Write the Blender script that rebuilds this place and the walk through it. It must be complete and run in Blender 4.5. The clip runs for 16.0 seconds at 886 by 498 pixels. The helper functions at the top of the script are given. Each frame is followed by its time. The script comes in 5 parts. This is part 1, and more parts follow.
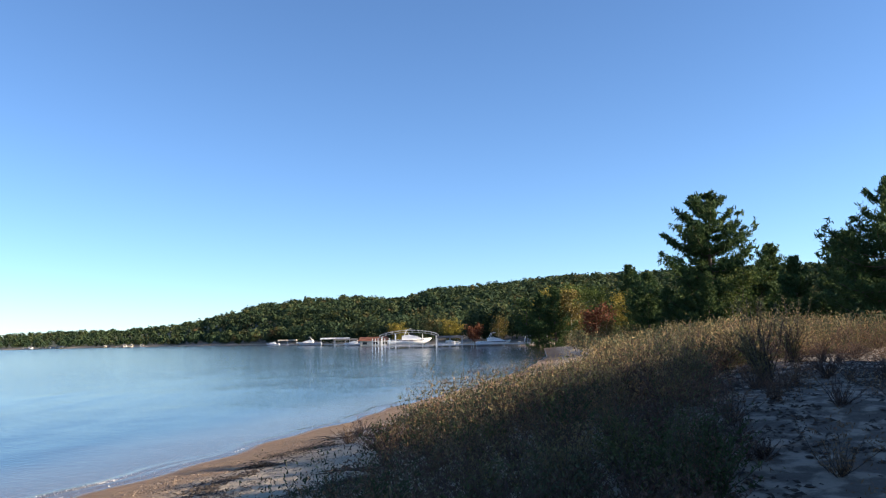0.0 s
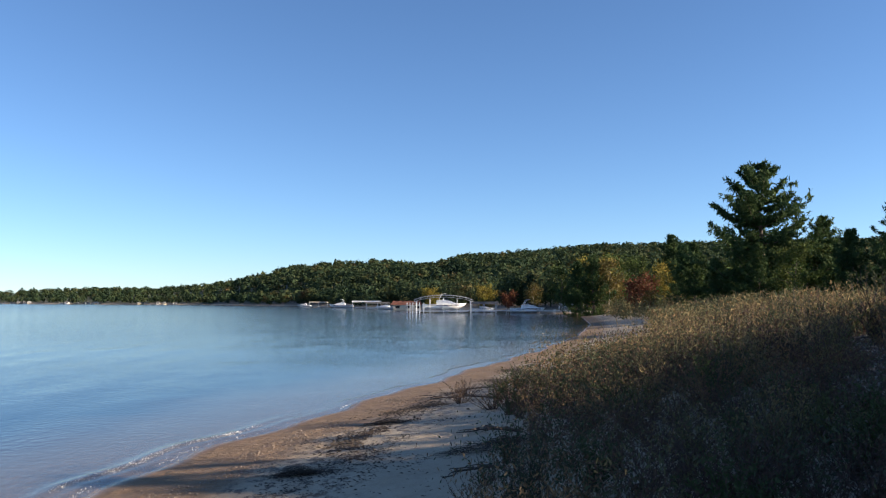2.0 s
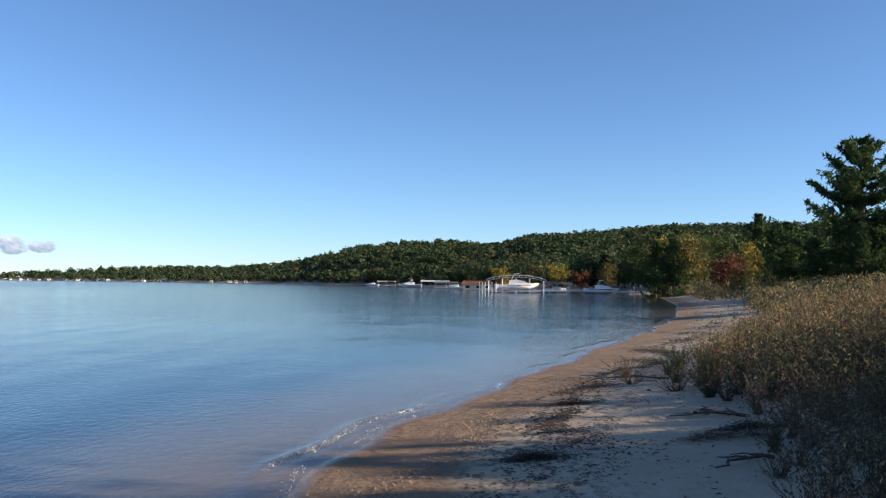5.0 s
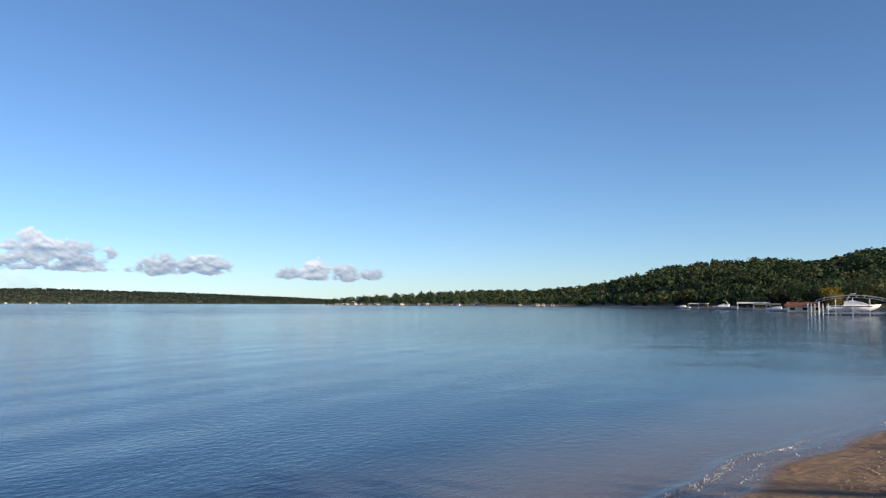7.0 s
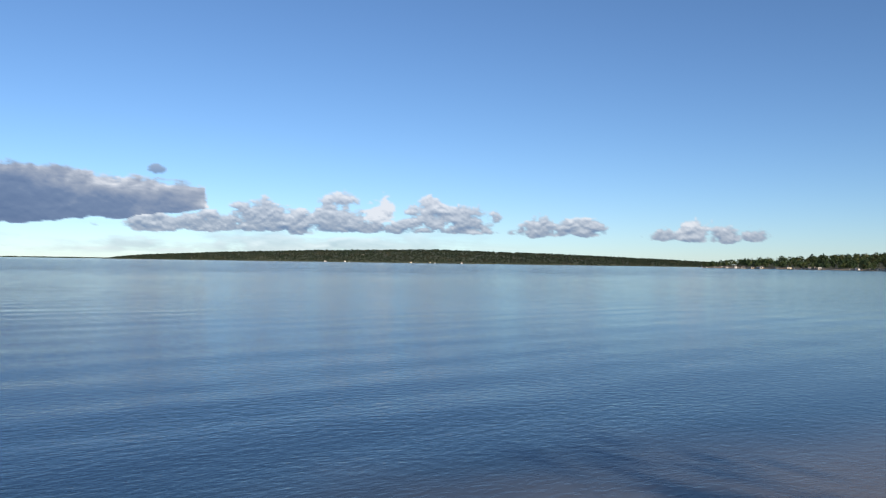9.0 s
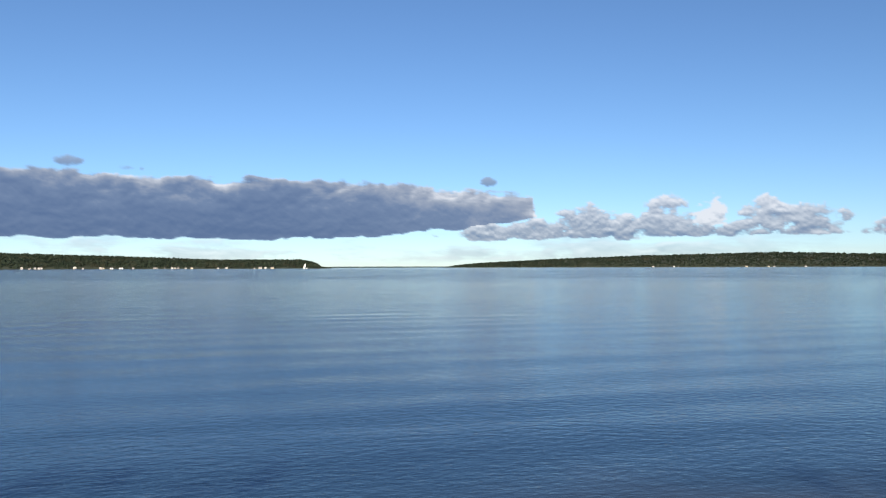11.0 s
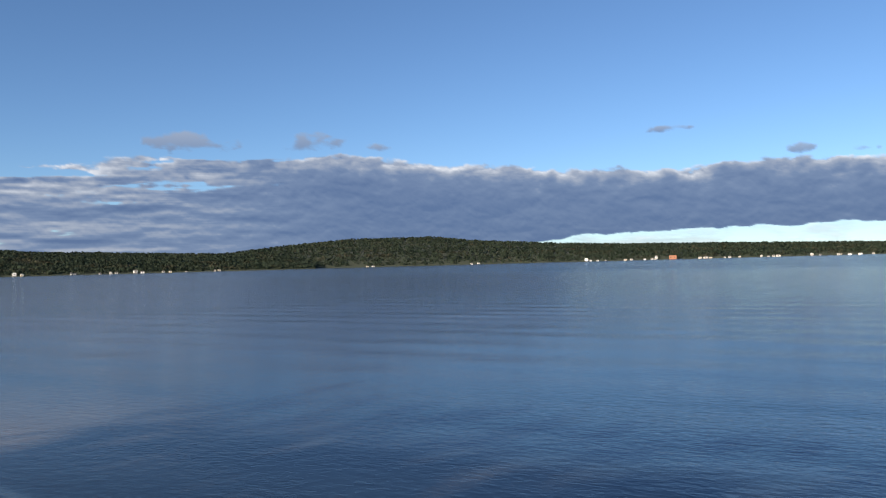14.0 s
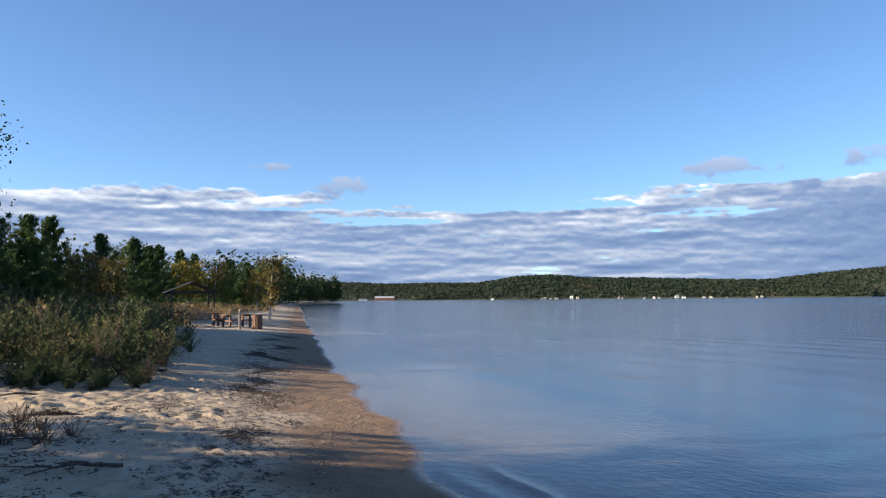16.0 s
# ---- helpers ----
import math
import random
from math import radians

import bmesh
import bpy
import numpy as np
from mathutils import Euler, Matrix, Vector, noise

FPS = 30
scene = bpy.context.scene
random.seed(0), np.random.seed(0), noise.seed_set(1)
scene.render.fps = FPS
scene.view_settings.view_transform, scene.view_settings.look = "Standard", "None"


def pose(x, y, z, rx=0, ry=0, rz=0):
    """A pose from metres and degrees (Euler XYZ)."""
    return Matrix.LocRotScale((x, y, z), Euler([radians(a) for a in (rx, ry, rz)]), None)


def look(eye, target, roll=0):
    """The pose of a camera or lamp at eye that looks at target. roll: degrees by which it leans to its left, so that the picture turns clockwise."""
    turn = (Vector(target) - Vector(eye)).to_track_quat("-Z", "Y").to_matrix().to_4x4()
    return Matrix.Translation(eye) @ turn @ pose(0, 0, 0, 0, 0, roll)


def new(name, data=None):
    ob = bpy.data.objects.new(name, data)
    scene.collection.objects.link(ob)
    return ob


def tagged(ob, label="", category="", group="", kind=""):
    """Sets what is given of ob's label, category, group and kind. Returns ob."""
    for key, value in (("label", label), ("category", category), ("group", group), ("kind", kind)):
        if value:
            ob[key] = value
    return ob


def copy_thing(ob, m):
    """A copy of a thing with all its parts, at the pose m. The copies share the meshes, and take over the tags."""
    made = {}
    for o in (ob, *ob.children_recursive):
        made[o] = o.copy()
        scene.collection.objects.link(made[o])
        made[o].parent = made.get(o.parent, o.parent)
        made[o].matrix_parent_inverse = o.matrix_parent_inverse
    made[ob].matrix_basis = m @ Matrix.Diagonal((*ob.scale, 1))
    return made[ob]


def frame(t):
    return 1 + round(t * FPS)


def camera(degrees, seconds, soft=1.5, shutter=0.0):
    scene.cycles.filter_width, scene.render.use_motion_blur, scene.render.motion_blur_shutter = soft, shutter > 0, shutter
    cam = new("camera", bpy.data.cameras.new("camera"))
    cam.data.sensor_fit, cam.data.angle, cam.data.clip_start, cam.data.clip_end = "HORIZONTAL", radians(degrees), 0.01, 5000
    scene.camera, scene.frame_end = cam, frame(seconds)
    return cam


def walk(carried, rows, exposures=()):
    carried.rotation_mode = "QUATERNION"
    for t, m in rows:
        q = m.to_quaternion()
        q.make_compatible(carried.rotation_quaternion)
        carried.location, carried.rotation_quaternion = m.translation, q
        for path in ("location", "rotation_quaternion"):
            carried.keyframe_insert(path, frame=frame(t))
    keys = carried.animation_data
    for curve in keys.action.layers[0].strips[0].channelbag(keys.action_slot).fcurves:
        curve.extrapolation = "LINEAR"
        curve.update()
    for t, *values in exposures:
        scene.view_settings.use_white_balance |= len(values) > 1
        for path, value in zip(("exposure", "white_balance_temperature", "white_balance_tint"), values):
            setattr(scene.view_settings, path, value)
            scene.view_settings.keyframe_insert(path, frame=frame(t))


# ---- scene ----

# ---- camera: seconds, x, y, z, heading, tilt, lean ----
cam = camera(57.4, 16.0, soft=1.2)
PATH = [
    (0, -1.10, 0.00, 2.20, -3.57, 6.20, 1.42),
    (0.5, -1.60, 0.14, 2.16, -5.60, 6.07, -0.06),
    (1, -1.95, 0.26, 2.14, -2.63, 5.31, -0.25),
    (1.5, -2.35, 0.32, 2.12, -1.25, 4.61, -0.18),
    (2, -2.74, 0.41, 2.11, -1.53, 3.82, -0.11),
    (2.5, -3.09, 0.51, 2.10, -0.73, 3.58, 0.54),
    (3, -3.40, 0.59, 2.04, -0.60, 2.10, 0.09),
    (3.2, -3.52, 0.63, 2.03, -0.59, 1.32, -0.05),
    (5.3, -4.75, 1.39, 1.97, 5.07, 2.92, -0.85),
    (5.5, -4.86, 1.43, 1.98, 7.84, 3.38, -0.79),
    (6, -5.12, 1.50, 1.96, 12.11, 4.21, 0.18),
    (6.5, -5.35, 1.59, 1.94, 17.24, 3.82, 0.55),
    (7, -5.42, 1.69, 1.95, 24.32, 3.89, -0.14),
    (7.5, -5.40, 1.80, 1.95, 31.14, 4.11, -0.08),
    (8, -5.34, 1.92, 1.95, 36.56, 2.36, 1.17),
    (8.5, -5.25, 2.05, 1.95, 41.95, 0.32, 0.93),
    (9, -5.14, 2.19, 1.95, 50.40, 0.98, -0.81),
    (9.2, -5.09, 2.24, 1.95, 53.13, 1.25, -0.94),
    (11.5, -4.56, 2.87, 1.95, 78.46, 1.18, 0.32),
    (12, -4.45, 2.98, 1.95, 84.10, 1.14, 0.18),
    (12.5, -4.34, 3.07, 1.95, 91.23, 0.99, -0.08),
    (13, -4.25, 3.15, 1.95, 99.90, 0.63, -0.13),
    (13.5, -4.16, 3.22, 1.94, 110.37, 0.62, 0.28),
    (14, -4.10, 3.28, 1.92, 122.20, 1.07, 1.49),
    (14.5, -4.05, 3.34, 1.90, 133.88, 0.94, 2.27),
    (15, -4.02, 3.40, 1.95, 142.91, 1.30, 1.29),
    (15.5, -4.04, 3.56, 1.99, 151.68, 2.91, 0.53),
    (16, -3.99, 3.67, 2.02, 159.12, 3.53, 0.49),
]


def held(x, y, z, heading, tilt, lean):
    turn = Matrix.Rotation(radians(heading), 4, "Z") @ Matrix.Rotation(radians(90 + tilt), 4, "X") @ Matrix.Rotation(radians(-lean), 4, "Z")
    return Matrix.Translation((x, y, z)) @ turn


walk(cam, [(r[0], held(*r[1:])) for r in PATH], exposures=[(0, 1.6, 6080, 10), (0.5, 1.62, 6080, 10), (1, 1.38, 6080, 10), (3, 1.3, 6080, 10), (5.5, 1.22, 6080, 10), (6, 1.0, 6080, 10), (7, 0.95, 6080, 10), (7.5, 0.62, 6080, 10), (9, 0.75, 6080, 10), (12.5, 0.76, 6080, 10), (13, 0.82, 6120, 10), (14.5, 0.95, 6200, 10), (15, 1.28, 6220, 10), (15.5, 1.42, 6250, 10), (16, 1.5, 6250, 10)])

# ---- light: a low evening sun from inland and the clear sky ----
SUN_AZ, SUN_EL = -100.0, 19.0          # degrees, heading as the camera's, and height
sun = new("sun", bpy.data.lights.new("sun", "SUN"))
sun.data.energy, sun.data.angle, sun.data.color = 5.0, radians(0.5), (1.0, 0.80, 0.58)
to_sun = Vector((-math.sin(radians(SUN_AZ)) * math.cos(radians(SUN_EL)), math.cos(radians(SUN_AZ)) * math.cos(radians(SUN_EL)), math.sin(radians(SUN_EL))))
sun.matrix_world = look(to_sun * 60, (0, 0, 0))
world = bpy.data.worlds.new("evening_sky")
scene.world = world
world.use_nodes = True
wn = world.node_tree
sky = wn.nodes.new("ShaderNodeTexSky")
sky.sky_type, sky.sun_disc = "NISHITA", False
sky.sun_elevation, sky.sun_rotation = radians(SUN_EL), radians(-SUN_AZ)
sky.air_density, sky.dust_density, sky.ozone_density = 0.77, 0.14, 3.9
wn.nodes["Background"].inputs["Strength"].default_value = 0.072
wn.links.new(sky.outputs[0], wn.nodes["Background"].inputs["Color"])


# ---- materials ----
class Mat:
    """A node material with short helpers."""

    def __init__(self, name, rough=0.8):
        self.m = bpy.data.materials.new(name)
        self.m.use_nodes = True
        self.t = self.m.node_tree
        self.b = self.t.nodes["Principled BSDF"]
        self.b.inputs["Roughness"].default_value = rough
        self.geo = self.node("ShaderNodeNewGeometry")

    def node(self, kind, **kw):
        n = self.t.nodes.new(kind)
        for k, v in kw.items():
            n.inputs[k].default_value = v
        return n

    def link(self, a, b):
        self.t.links.new(a, b)

    def coords(self, sx=1, sy=1, sz=1, source=None):
        n = self.node("ShaderNodeMapping")
        n.inputs["Scale"].default_value = (sx, sy, sz)
        self.link(source or self.geo.outputs["Position"], n.inputs["Vector"])
        return n.outputs[0]

    def noise(self, scale, detail=4.0, vec=None, rough=0.55):
        n = self.node("ShaderNodeTexNoise", Scale=scale, Detail=detail, Roughness=rough)
        self.link(vec or self.geo.outputs["Position"], n.inputs["Vector"])
        return n.outputs["Fac"]

    def ramp(self, fac, stops):
        n = self.node("ShaderNodeValToRGB")
        e = n.color_ramp.elements
        while len(e) < len(stops):
            e.new(0.5)
        for el, (p, c) in zip(e, stops):
            el.position = p
            el.color = (*c, 1) if len(c) == 3 else c
        self.link(fac, n.inputs[0])
        return n.outputs["Color"]

    def mix(self, fac, a, b, kind="MIX"):
        n = self.node("ShaderNodeMix")
        n.data_type, n.blend_type = "RGBA", kind
        for s, v in ((0, fac), (6, a), (7, b)):
            if hasattr(v, "is_linked"):
                self.link(v, n.inputs[s])
            elif s == 0:
                n.inputs[0].default_value = v
            else:
                n.inputs[s].default_value = (*v, 1)
        return n.outputs[2]

    def math(self, op, a, b=0.0, clamp=False):
        n = self.node("ShaderNodeMath")
        n.operation, n.use_clamp = op, clamp
        for i, v in enumerate((a, b)):
            if hasattr(v, "is_linked"):
                self.link(v, n.inputs[i])
            else:
                n.inputs[i].default_value = v
        return n.outputs[0]

    def range(self, v, a, b, c=0.0, d=1.0, smooth=True):
        n = self.node("ShaderNodeMapRange")
        if smooth:
            n.interpolation_type = "SMOOTHSTEP"
        self.link(v, n.inputs[0])
        for i, q in enumerate((a, b, c, d)):
            n.inputs[i + 1].default_value = q
        return n.outputs[0]

    def color(self, c):
        if hasattr(c, "is_linked"):
            self.link(c, self.b.inputs["Base Color"])
        else:
            self.b.inputs["Base Color"].default_value = (*c, 1)
        return self

    def bump(self, h, strength, dist=0.02):
        n = self.node("ShaderNodeBump", Strength=strength, Distance=dist)
        self.link(h, n.inputs["Height"])
        self.link(n.outputs[0], self.b.inputs["Normal"])
        return self


def leaf_material(name, stops, patch=0.12, rough=0.65, through_light=0.25):
    """Foliage: hue by patches of the wood, brightness leaf by leaf."""
    m = Mat(name, max(rough, 0.8))
    m.b.inputs["Specular IOR Level"].default_value = 0.12
    hue = m.ramp(m.noise(patch, 2.0), stops)
    shade = m.range(m.geo.outputs["Random Per Island"], 0, 1, 0.72, 1.22, smooth=False)
    col = m.mix(1.0, hue, m.mix(0.0, (1, 1, 1), (1, 1, 1)), "MULTIPLY")
    n = m.node("ShaderNodeVectorMath")
    n.operation = "SCALE"
    m.link(col, n.inputs[0])
    m.link(shade, n.inputs["Scale"])
    m.color(n.outputs[0])
    if through_light:
        tr = m.node("ShaderNodeBsdfTranslucent")
        m.link(n.outputs[0], tr.inputs["Color"])
        mx = m.node("ShaderNodeMixShader", Fac=through_light)
        m.link(m.b.outputs[0], mx.inputs[1])
        m.link(tr.outputs[0], mx.inputs[2])
        m.link(mx.outputs[0], m.t.nodes["Material Output"].inputs["Surface"])
    return m.m


def bark_material(name, a, b):
    m = Mat(name, 0.9)
    f = m.noise(6.0, 6.0, m.coords(3, 3, 0.5))
    m.color(m.ramp(f, [(0.3, a), (0.7, b)]))
    return m.bump(f, 0.6).m


def plain(name, c, rough=0.6, metal=0.0, vary=0.12, scale=3.0):
    m = Mat(name, rough)
    f = m.noise(scale, 5.0)
    m.color(m.ramp(f, [(0.3, tuple(v * (1 - vary) for v in c)), (0.7, tuple(min(1, v * (1 + vary)) for v in c))]))
    m.b.inputs["Metallic"].default_value = metal
    return m.bump(f, 0.08).m


M_WOODS = leaf_material("mixed_woods", [(0.30, (0.019, 0.037, 0.019)), (0.47, (0.031, 0.052, 0.024)), (0.60, (0.054, 0.070, 0.027)), (0.70, (0.088, 0.074, 0.029)), (0.80, (0.085, 0.044, 0.026))], 0.07)
M_FAR = leaf_material("far_woods", [(0.30, (0.021, 0.034, 0.023)), (0.55, (0.030, 0.043, 0.028)), (0.75, (0.052, 0.048, 0.031))], 0.02)
M_PINE = leaf_material("pine_needles", [(0.35, (0.035, 0.068, 0.026)), (0.65, (0.075, 0.11, 0.036))], 0.6, through_light=0.2)
M_BARK = bark_material("bark", (0.06, 0.045, 0.035), (0.16, 0.12, 0.09))


def sand_material():
    m = Mat("beach_sand", 0.92)
    shore = m.node("ShaderNodeAttribute")
    shore.attribute_name = "inland"
    s = shore.outputs["Fac"]
    grain = m.noise(220.0, 3.0)
    patch = m.noise(0.9, 5.0)
    dry = m.ramp(patch, [(0.3, (0.35, 0.28, 0.19)), (0.7, (0.455, 0.375, 0.265))])
    wet = m.ramp(m.noise(2.0, 4.0), [(0.3, (0.17, 0.105, 0.054)), (0.7, (0.25, 0.155, 0.082))])
    edge = m.math("ADD", s, m.math("MULTIPLY", m.math("SUBTRACT", m.noise(0.7, 3.0), 0.5), 1.6))
    col = m.mix(m.range(edge, 1.3, 2.2), wet, dry)
    # dark specks of bark, weed and stems in the drift line
    specks = m.noise(7.0, 8.0, m.coords(1, 0.7, 1), 0.75)
    band = m.math("MULTIPLY", m.range(edge, 1.4, 1.9), m.range(edge, 3.4, 2.6))
    litter = m.math("MULTIPLY", m.range(specks, 0.50, 0.57), m.math("ADD", m.math("MULTIPLY", band, 0.80), 0.10))
    col = m.mix(litter, col, (0.055, 0.042, 0.034))
    dune = m.mix(m.range(m.noise(3.0, 6.0), 0.38, 0.55), (0.30, 0.245, 0.18), (0.085, 0.065, 0.047))
    col = m.mix(m.range(edge, 6.0, 9.5, 0, 0.95), col, dune)
    col = m.mix(m.range(s, 28, 45), col, (0.05, 0.06, 0.028))
    col = m.mix(m.range(s, -0.6, -9.0), col, (0.05, 0.075, 0.085))
    m.color(m.mix(m.range(grain, 0.3, 0.7, 0, 0.35), col, m.mix(0.5, col, (0.1, 0.08, 0.06))))
    m.link(m.range(s, 0.30, 0.03, 0.92, 0.22), m.b.inputs["Roughness"])
    dents = m.math("ADD", m.math("MULTIPLY", m.noise(4.5, 3.0), 1.0), m.math("MULTIPLY", grain, 0.06))
    m.bump(dents, 0.55, 0.10)
    return m.m


def water_material():
    """Clear in the shallows, blue-dark where it deepens, with a true water gloss on top."""
    m = Mat("lake_water", 0.05)
    shore = m.node("ShaderNodeAttribute")
    shore.attribute_name = "inland"
    s = shore.outputs["Fac"]
    swell = m.noise(0.40, 2.0, m.coords(1.0, 0.45, 1))
    ripple = m.noise(5.5, 2.0, m.coords(1.4, 0.8, 1))
    fine = m.noise(15.0, 2.0, m.coords(1.3, 0.8, 1))
    calm = m.math("MULTIPLY", m.range(m.noise(0.045, 3.0), 0.36, 0.60, 0.5, 1.0), m.range(s, -85, -170, 0.65, 2.6))
    small = m.math("ADD", m.math("MULTIPLY", ripple, 0.013), m.math("MULTIPLY", fine, 0.0042))
    train = m.node("ShaderNodeTexWave", Scale=0.13, Distortion=5.0, Detail=2.0)
    train.inputs["Detail Scale"].default_value = 0.35
    train.bands_direction = "X"
    m.link(m.coords(1.0, 0.22, 1), train.inputs["Vector"])
    long_waves = m.math("ADD", m.math("MULTIPLY", swell, 0.034), m.math("MULTIPLY", train.outputs["Fac"], 0.0095))
    long_waves = m.math("MULTIPLY", long_waves, m.math("MULTIPLY", m.range(s, -0.3, -4.0, 0.25, 1.0), m.range(m.noise(0.10, 2.0), 0.35, 0.65, 0.45, 1.15)))
    h = m.math("ADD", long_waves, m.math("MULTIPLY", small, calm))
    b = m.node("ShaderNodeBump", Strength=1.0, Distance=1.0)
    m.link(h, b.inputs["Height"])
    wob = m.math("ADD", s, m.math("MULTIPLY", m.math("SUBTRACT", m.noise(0.35, 3.0), 0.5), 3.0))
    m.color(m.mix(m.range(wob, -0.6, -5.2), (0.165, 0.152, 0.130), (0.017, 0.045, 0.084)))
    m.b.inputs["Roughness"].default_value = 1.0
    m.b.inputs["Specular IOR Level"].default_value = 0.0
    clear = m.node("ShaderNodeBsdfTransparent")
    clear.inputs[0].default_value = (0.86, 0.90, 0.88, 1)
    body = m.node("ShaderNodeMixShader")
    m.link(m.range(wob, 0.3, -3.0, 0.35, 1.0), body.inputs[0])
    m.link(clear.outputs[0], body.inputs[1])
    m.link(m.b.outputs[0], body.inputs[2])
    gloss = m.node("ShaderNodeBsdfGlossy", Roughness=0.10)
    m.link(b.outputs[0], gloss.inputs["Normal"])
    fres = m.node("ShaderNodeFresnel", IOR=1.333)
    m.link(b.outputs[0], fres.inputs["Normal"])
    top = m.node("ShaderNodeMixShader")
    m.link(fres.outputs[0], top.inputs[0])
    m.link(body.outputs[0], top.inputs[1])
    m.link(gloss.outputs[0], top.inputs[2])
    m.link(top.outputs[0], m.t.nodes["Material Output"].inputs["Surface"])
    return m.m


M_SAND, M_WATER = sand_material(), water_material()


# ---- mesh helpers ----
def raw_mesh(name, verts, faces, mat, smooth=False):
    """A mesh from arrays: verts (n, 3), faces (k, 3 or 4)."""
    me = bpy.data.meshes.new(name)
    v = np.asarray(verts, dtype=np.float32)
    f = np.asarray(faces, dtype=np.int32)
    k = f.shape[1]
    me.vertices.add(len(v))
    me.vertices.foreach_set("co", v.ravel())
    me.loops.add(f.size)
    me.loops.foreach_set("vertex_index", f.ravel())
    me.polygons.add(len(f))
    me.polygons.foreach_set("loop_start", np.arange(0, f.size, k, dtype=np.int32))
    me.polygons.foreach_set("loop_total", np.full(len(f), k, dtype=np.int32))
    me.polygons.foreach_set("use_smooth", np.full(len(f), smooth, dtype=bool))
    me.update()
    me.validate()
    me.materials.append(mat)
    return me


def part(name, me, parent=None, label=""):
    ob = new(name, me)
    if parent:
        ob.parent = parent
    return tagged(ob, label)


class Soup:
    """Collects quads and tubes, for foliage, boughs and twigs."""

    def __init__(self, seed):
        self.v, self.f, self.n = [], [], 0
        self.r = np.random.default_rng(seed)

    def quads(self, centre, a, b):
        """Leaf quads: centre, half-axes a and b, each (n, 3)."""
        q = np.stack([centre - a, centre - b * 0.9, centre + a, centre + b], 1).reshape(-1, 3)
        k = len(centre)
        self.v.append(q)
        self.f.append(np.arange(4 * k).reshape(k, 4) + self.n)
        self.n += 4 * k

    def tube(self, points, radii, sides=5):
        points = np.asarray(points, float)
        k = len(points)
        ang = np.linspace(0, 2 * np.pi, sides, endpoint=False)
        d = np.gradient(points, axis=0)
        d /= np.linalg.norm(d, axis=1, keepdims=True) + 1e-9
        ref = np.where(np.abs(d[:, 2:3]) > 0.9, np.array([[1.0, 0, 0]]), np.array([[0, 0, 1.0]]))
        u = np.cross(d, ref)
        u /= np.linalg.norm(u, axis=1, keepdims=True)
        w = np.cross(d, u)
        ring = points[:, None] + np.asarray(radii)[:, None, None] * (np.cos(ang)[None, :, None] * u[:, None] + np.sin(ang)[None, :, None] * w[:, None])
        self.v.append(ring.reshape(-1, 3))
        i = np.arange(k - 1)[:, None] * sides
        j = np.arange(sides)[None]
        f = np.stack([i + j, i + (j + 1) % sides, i + sides + (j + 1) % sides, i + sides + j], -1).reshape(-1, 4)
        self.f.append(f + self.n)
        self.n += k * sides

    def tufts(self, pos, size, up=0.3, slim=0.45, out=None):
        """Randomly turned leaf quads round the places pos; with out, they face mostly outwards."""
        k = len(pos)
        a = self.r.normal(size=(k, 3))
        a[:, 2] += up
        if out is not None:
            face = out / (np.linalg.norm(out, axis=1, keepdims=True) + 1e-9) + self.r.normal(size=(k, 3)) * 0.35
            face /= np.linalg.norm(face, axis=1, keepdims=True)
            a = np.cross(face, a)
        a /= np.linalg.norm(a, axis=1, keepdims=True) + 1e-9
        b = np.cross(a, self.r.normal(size=(k, 3))) if out is None else np.cross(face, a)
        b /= np.linalg.norm(b, axis=1, keepdims=True) + 1e-9
        s = np.asarray(size).reshape(-1, 1) * self.r.uniform(0.6, 1.35, (k, 1))
        self.quads(pos, a * s, b * s * slim)

    def mesh(self, name, mat):
        return raw_mesh(name, np.concatenate(self.v), np.concatenate(self.f), mat)


# ---- the lie of the land ----
SHORE = [(-5000, 900), (-1200, 420), (-700, 200), (-520, 20), (-462, -70), (-446, -116), (-430, -112), (-340, -69), (-153, -34.5), (-71, -19), (-38, -12.9), (-22.7, -10.1), (-16, -9), (-9.4, -8),
         (-5.5, -7.4), (-3, -7.0), (2, -6.95), (6, -6.85), (8.3, -6.65), (10, -6.35), (12.8, -5.6), (14.5, -5.1), (17, -4.3), (19.5, -3.4), (22, -2.55), (25, -1.6), (29, -0.2), (36, 2.3), (53, 7.4), (70, 11.4),
         (82, 14.2), (120, 21), (142, 25), (155, 26), (172, 22), (200, 12), (260, 0), (400, -41), (530, -100), (700, -190), (846, -308), (1015, -540), (1090, -708), (1160, -740), (1320, -500), (1700, 0), (5000, 900)]
SY, SX = np.array([p[0] for p in SHORE], float), np.array([p[1] for p in SHORE], float)
# skyline of the northern hill: heading, height angle
CREST = [(-60, 3.6), (-30, 3.9), (-18.7, 3.95), (-11.6, 3.85), (-7.6, 3.6), (-2.7, 3.3), (-0.6, 2.75), (3.3, 3.0), (6.1, 2.95), (9.8, 2.55), (13.0, 1.65), (17.0, 1.15), (24.2, 0.95), (28, 0.80), (33, 0.4)]


def shore_x(y):
    return np.interp(y, SY, SX) + 0.12 * np.sin(y * 0.9) + 0.08 * np.sin(y * 2.3 + 1)


def smooth(a, b, v):
    t = np.clip((v - a) / (b - a), 0, 1)
    return t * t * (3 - 2 * t)


def inland(x, y):
    return x - shore_x(y)


